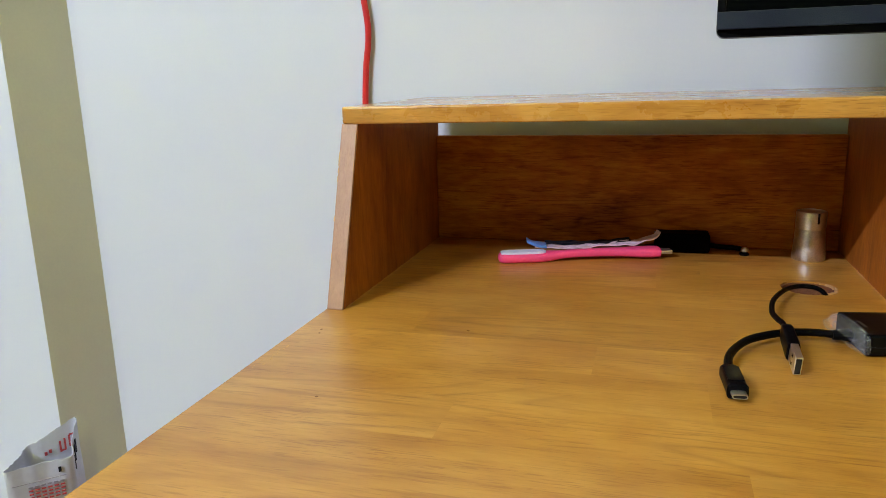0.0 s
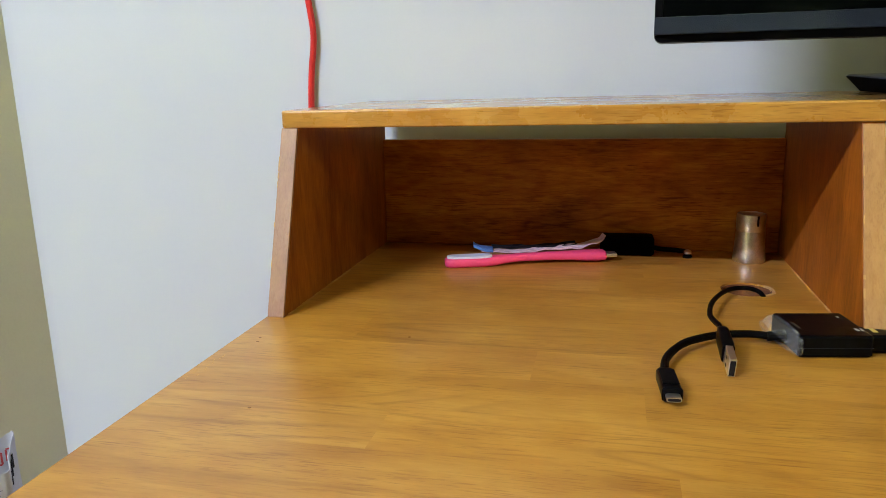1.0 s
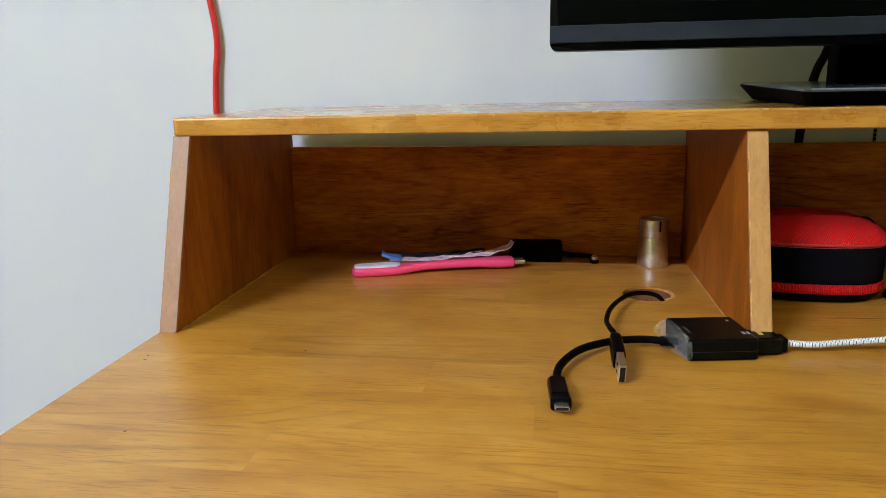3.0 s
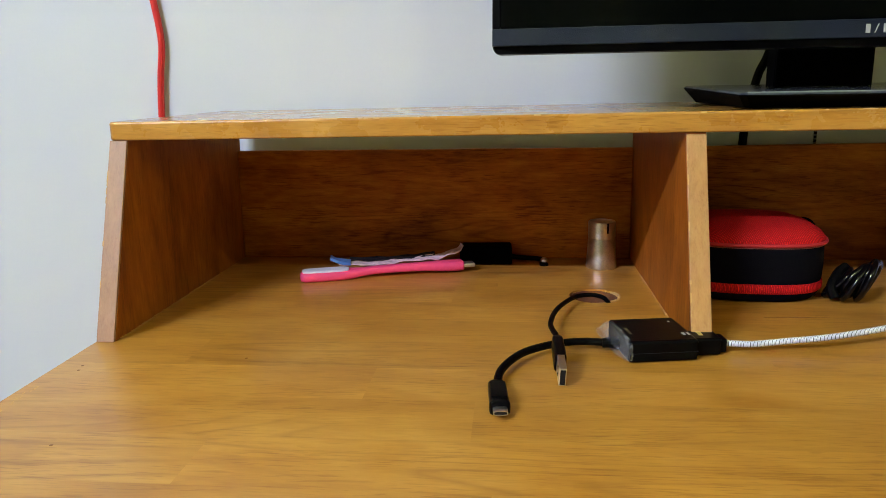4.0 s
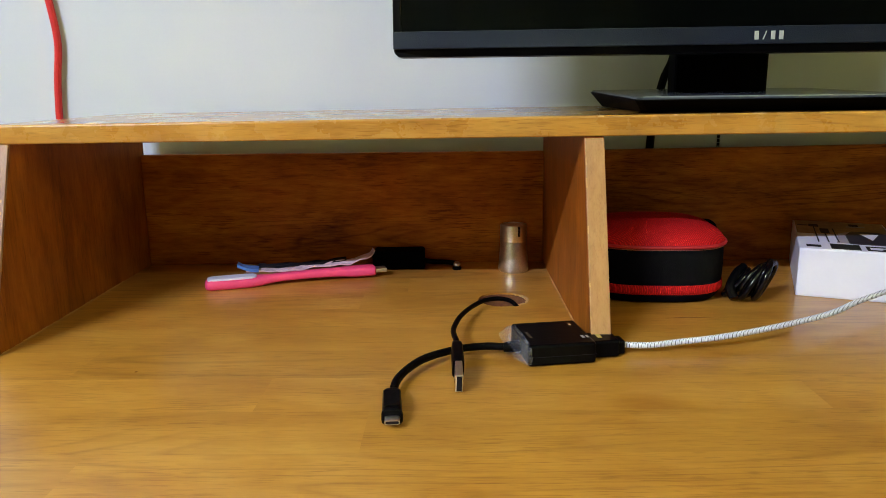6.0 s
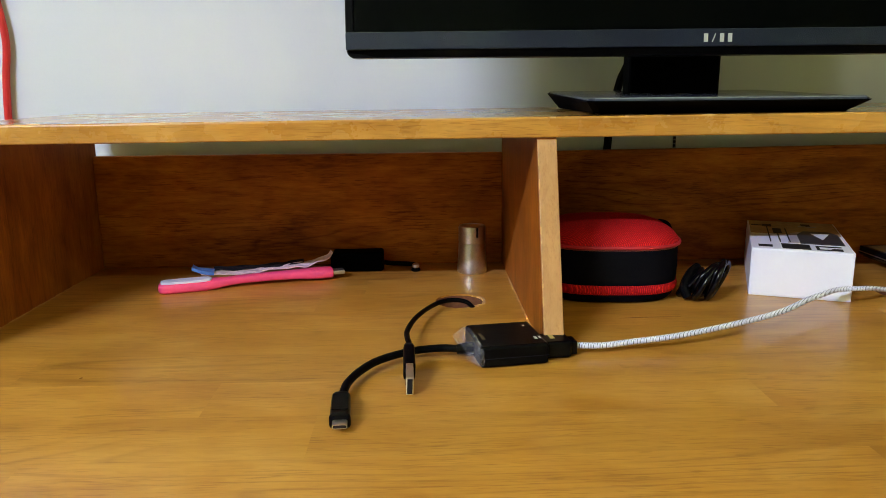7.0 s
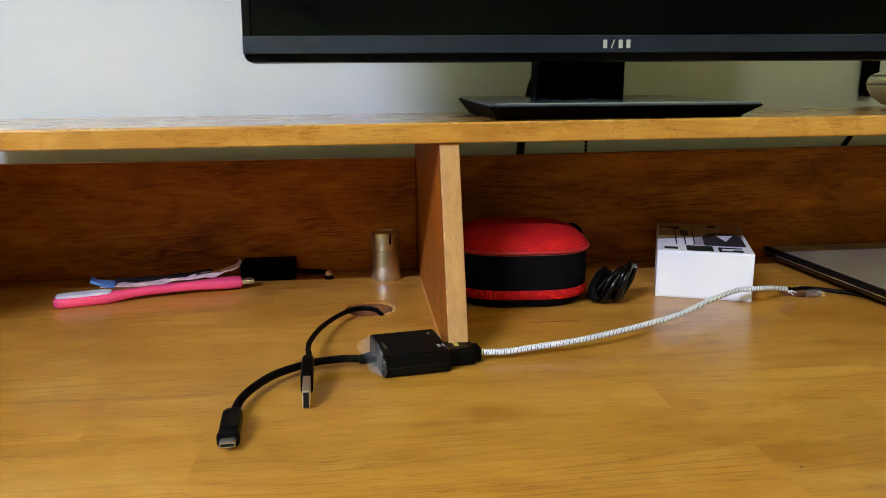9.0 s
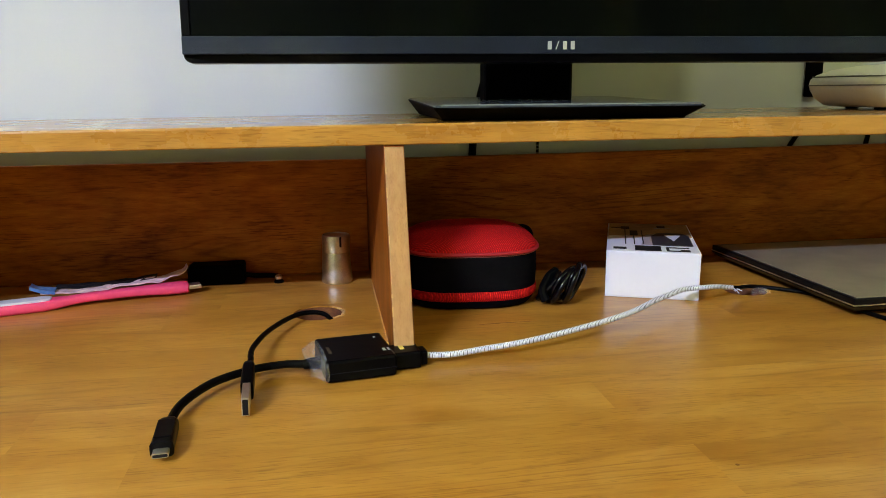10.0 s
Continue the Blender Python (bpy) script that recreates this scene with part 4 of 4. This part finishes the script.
def product_box():
    fl, fr = Vector((0.6165, 0.1395, 0)), Vector((0.6925, 0.1125, 0))
    ang = radians(-22.0)
    w, d, h = (fr - fl).length, 0.141, 0.0425
    m = Matrix.Translation((fl.x, fl.y, DESK)) @ Matrix.Rotation(ang, 4, "Z")
    t = thing("product_box", (0.655, 0.126, DESK), "white card product box with a printed top, on the desk", "box")
    part("carton", box(0, w, 0, d, 0, h, 0.0009, m=m), CARD, t)
    flap = part("end_flap", box(0.0016, w - 0.0016, -0.0005, 0.0005, 0.0016, h - 0.0012, 0.0003, m=m), CARD, t)
    def printed(x0, x1, y0, y1, material, label="", z=0.0003):
        part("print", box(x0, x1, y0, y1, h - 0.0002, h + z, m=m), material, t, label)
    printed(0.0015, w - 0.0015, 0.0720, d - 0.001, CARD_KRAFT, "brown printed picture on the lid")
    # pale band along the near end with dark blocks
    printed(0.025, 0.0475, 0.004, 0.0250, INK, "", 0.0004)
    printed(0.0060, 0.0175, 0.0085, 0.0165, INK, "", 0.0004)
    for x0, x1, y0, y1 in ((0.052, 0.072, 0.0045, 0.0075), (0.052, 0.072, 0.0185, 0.0215), (0.052, 0.0545, 0.0075, 0.0185), (0.064, 0.072, 0.0075, 0.0120)):
        printed(x0, x1, y0, y1, INK, "", 0.0004)
    # dark jacket shape with a pale wedge, and a lilac block beside it
    bm = prism(((0.041, 0.029), (0.0765, 0.029), (0.0765, 0.078), (0.070, 0.090), (0.048, 0.090), (0.041, 0.070)), h, h + 0.0005, "z", m=m)
    part("print", bm, NAVY_INK, t)
    bm = prism(((0.031, 0.029), (0.041, 0.029), (0.041, 0.070), (0.046, 0.086), (0.036, 0.076)), h, h + 0.0005, "z", m=m)
    part("print", bm, LILAC_INK, t)
    bm = prism(((0.0535, 0.078), (0.0610, 0.049), (0.0690, 0.078)), h, h + 0.0007, "z", m=m)
    part("print", bm, CARD, t)
    # line drawing of three earphone stems
    for x, top in ((0.0165, 0.118), (0.0245, 0.096), (0.0325, 0.100)):
        printed(x, x + 0.0010, 0.032, top, INK, "", 0.0006)
    printed(0.0130, 0.0215, 0.108, 0.120, INK, "", 0.00065)
    printed(0.0215, 0.0290, 0.074, 0.098, INK, "", 0.00065)
    printed(0.0030, 0.0165, 0.112, 0.1150, INK, "", 0.0006)
    printed(0.0490, 0.0570, 0.118, 0.128, INK, "", 0.0006)
    printed(0.0460, 0.0620, 0.113, 0.1155, INK_GREY, "", 0.0006)


def laptop():
    m = Matrix.Translation((0.7860, 0.038, DESK)) @ Matrix.Rotation(radians(0.6), 4, "Z")
    w, d = 0.318, 0.2190
    t = thing("laptop", (0.95, 0.16, DESK), "closed bronze-grey aluminium laptop with black edges on the desk", "laptop")
    for x in (0.03, w - 0.03):
        for y in (0.02, d - 0.02):
            part("foot", box(x - 0.012, x + 0.012, y - 0.004, y + 0.004, 0, 0.0046, 0.0008, m=m), BLACK, t)
    rings = []
    for k, z in ((0.010, 0.0042), (0.003, 0.0062), (0.0, 0.0095), (0.0, 0.0108)):
        rings.append([(k, k, z), (w - k, k, z), (w - k, d - k, z), (k, d - k, z)])
    part("base", loft(rings, m=m), LAPTOP_DARK, t, "black lower half")
    part("trim_line", box(-0.0002, w + 0.0002, -0.0002, d, 0.0108, 0.0116, m=m), SILVER, t, "thin silver trim line")
    lid = part("lid_edge", box(0.0, w, 0.0, d, 0.0116, 0.0168, 0.0008, m=m), LAPTOP_DARK, t)
    part("lid", box(0.0035, w - 0.0035, 0.002, d - 0.006, 0.0166, 0.0176, 0.0005, m=m), LAPTOP_LID, lid, "bronze-grey brushed lid")
    part("hinge", hose([m @ Vector((0.02, d - 0.003, 0.012)), m @ Vector((w / 2, d - 0.003, 0.012)), m @ Vector((w - 0.02, d - 0.003, 0.012))], 0.005, 12, 4), BLACK, t)


zip_case()
cable_coil()
product_box()
laptop()


# ---------------------------------------------------------------- beside the desk
def paper_bag():
    """A slim open bag, square in plan and turned cornerwise; its far corner stands up higher than the rest."""
    c = Vector((-0.476, 0.144, 0))
    t = thing("paper_bag", c, "open grey-white paper bag with red print standing beside the desk", "bag")
    corners = [Vector(q) for q in ((-0.010, -0.056, 0.490), (0.044, -0.003, 0.491), (0.003, 0.055, 0.514), (-0.038, 0.004, 0.488))]
    sides = 14

    def at(side, f):
        """A place on the rim, along one side; corners slightly rounded."""
        a, b = corners[side % 4], corners[(side + 1) % 4]
        p = a.lerp(b, f)
        edge = min(f, 1 - f)
        pull = 0.0035 * max(0.0, 1 - edge / 0.10) ** 2
        return Vector((p.x, p.y, 0)) * (1 - pull / 0.05) + Vector((0, 0, p.z))

    def wall(thick, drop):
        rings = []
        for s in (0.0, 0.3, 0.55, 0.75, 0.85, 0.92, 0.97, 1.0):
            ring = []
            for side in range(4):
                for k in range(sides):
                    p = at(side, k / sides)
                    flat = Vector((p.x, p.y, 0))
                    crease = 0.0028 * noise.noise((p.x * 60, p.y * 60, 6 * s)) - 0.003 * math.sin(math.pi * k / sides) * s
                    torn = 0.0016 * noise.noise((p.x * 240, p.y * 240, 3.0)) if s == 1.0 else 0.0
                    q = flat * (0.94 + 0.06 * s) + flat.normalized() * (crease - thick)
                    ring.append(c + q + Vector((0, 0, drop + (p.z - drop) * s + torn)))
            rings.append(ring)
        return rings

    body = part("body", loft(wall(0.0, 0.0) + wall(0.0008, 0.004)[::-1]), PAPER, t, smooth=True)
    part("crease", hose([c + at(0, f) * 1.0 + Vector((0.0022, -0.0022, -0.019)) for f in (0.12, 0.5, 0.88)], 0.0005, 6, 4), INK_GREY, body, "grey ruled line")

    # print that cannot be read, as thin bars on the outside (1) and on the inside (-1)
    def bar(side, f, below, wd, ht, material, way=1):
        a, b = corners[side % 4], corners[(side + 1) % 4]
        p = at(side, f)
        d = Vector((b.x - a.x, b.y - a.y, 0)).normalized()
        out = Vector((d.y, -d.x, 0))
        flat = Vector((p.x, p.y, 0)) - 0.0024 * math.sin(math.pi * f) * out
        place = c + flat + out * (0.0012 if way > 0 else -0.0034) + Vector((0, 0, p.z - below))
        m = Matrix.Translation(place) @ Matrix(((d.x, out.x, 0, 0), (d.y, out.y, 0, 0), (0, 0, 1, 0), (0, 0, 0, 1)))
        part("print_bar", box(-wd, wd, -0.0006, 0.0006, -ht, ht, m=m), material, body)

    for k in range(4):                                   # large red print inside the far panel
        bar(2, 0.12 + 0.085 * k, 0.024, 0.0011, 0.0075, INK_RED, -1)
    for f, z in ((0.16, 0.0170), (0.33, 0.0310)):
        bar(2, f, z, 0.0030, 0.0009, INK_RED, -1)
    for f in (0.56, 0.64):
        bar(2, f, 0.022, 0.0016, 0.0022, INK_RED, -1)
    for k in range(3):                                   # heavy black print on the near side
        bar(1, 0.22 + 0.16 * k, 0.020 - 0.002 * k, 0.0020, 0.0085, INK)
    bar(1, 0.46, 0.012, 0.0060, 0.0015, INK)
    bar(0, 0.80, 0.012, 0.0016, 0.0032, INK)
    for row in range(5):
        for k in range(6):
            bar(0, 0.36 + 0.09 * k, 0.027 + 0.0045 * row, 0.0024, 0.0008, INK_RED if row else INK_GREY)


paper_bag()
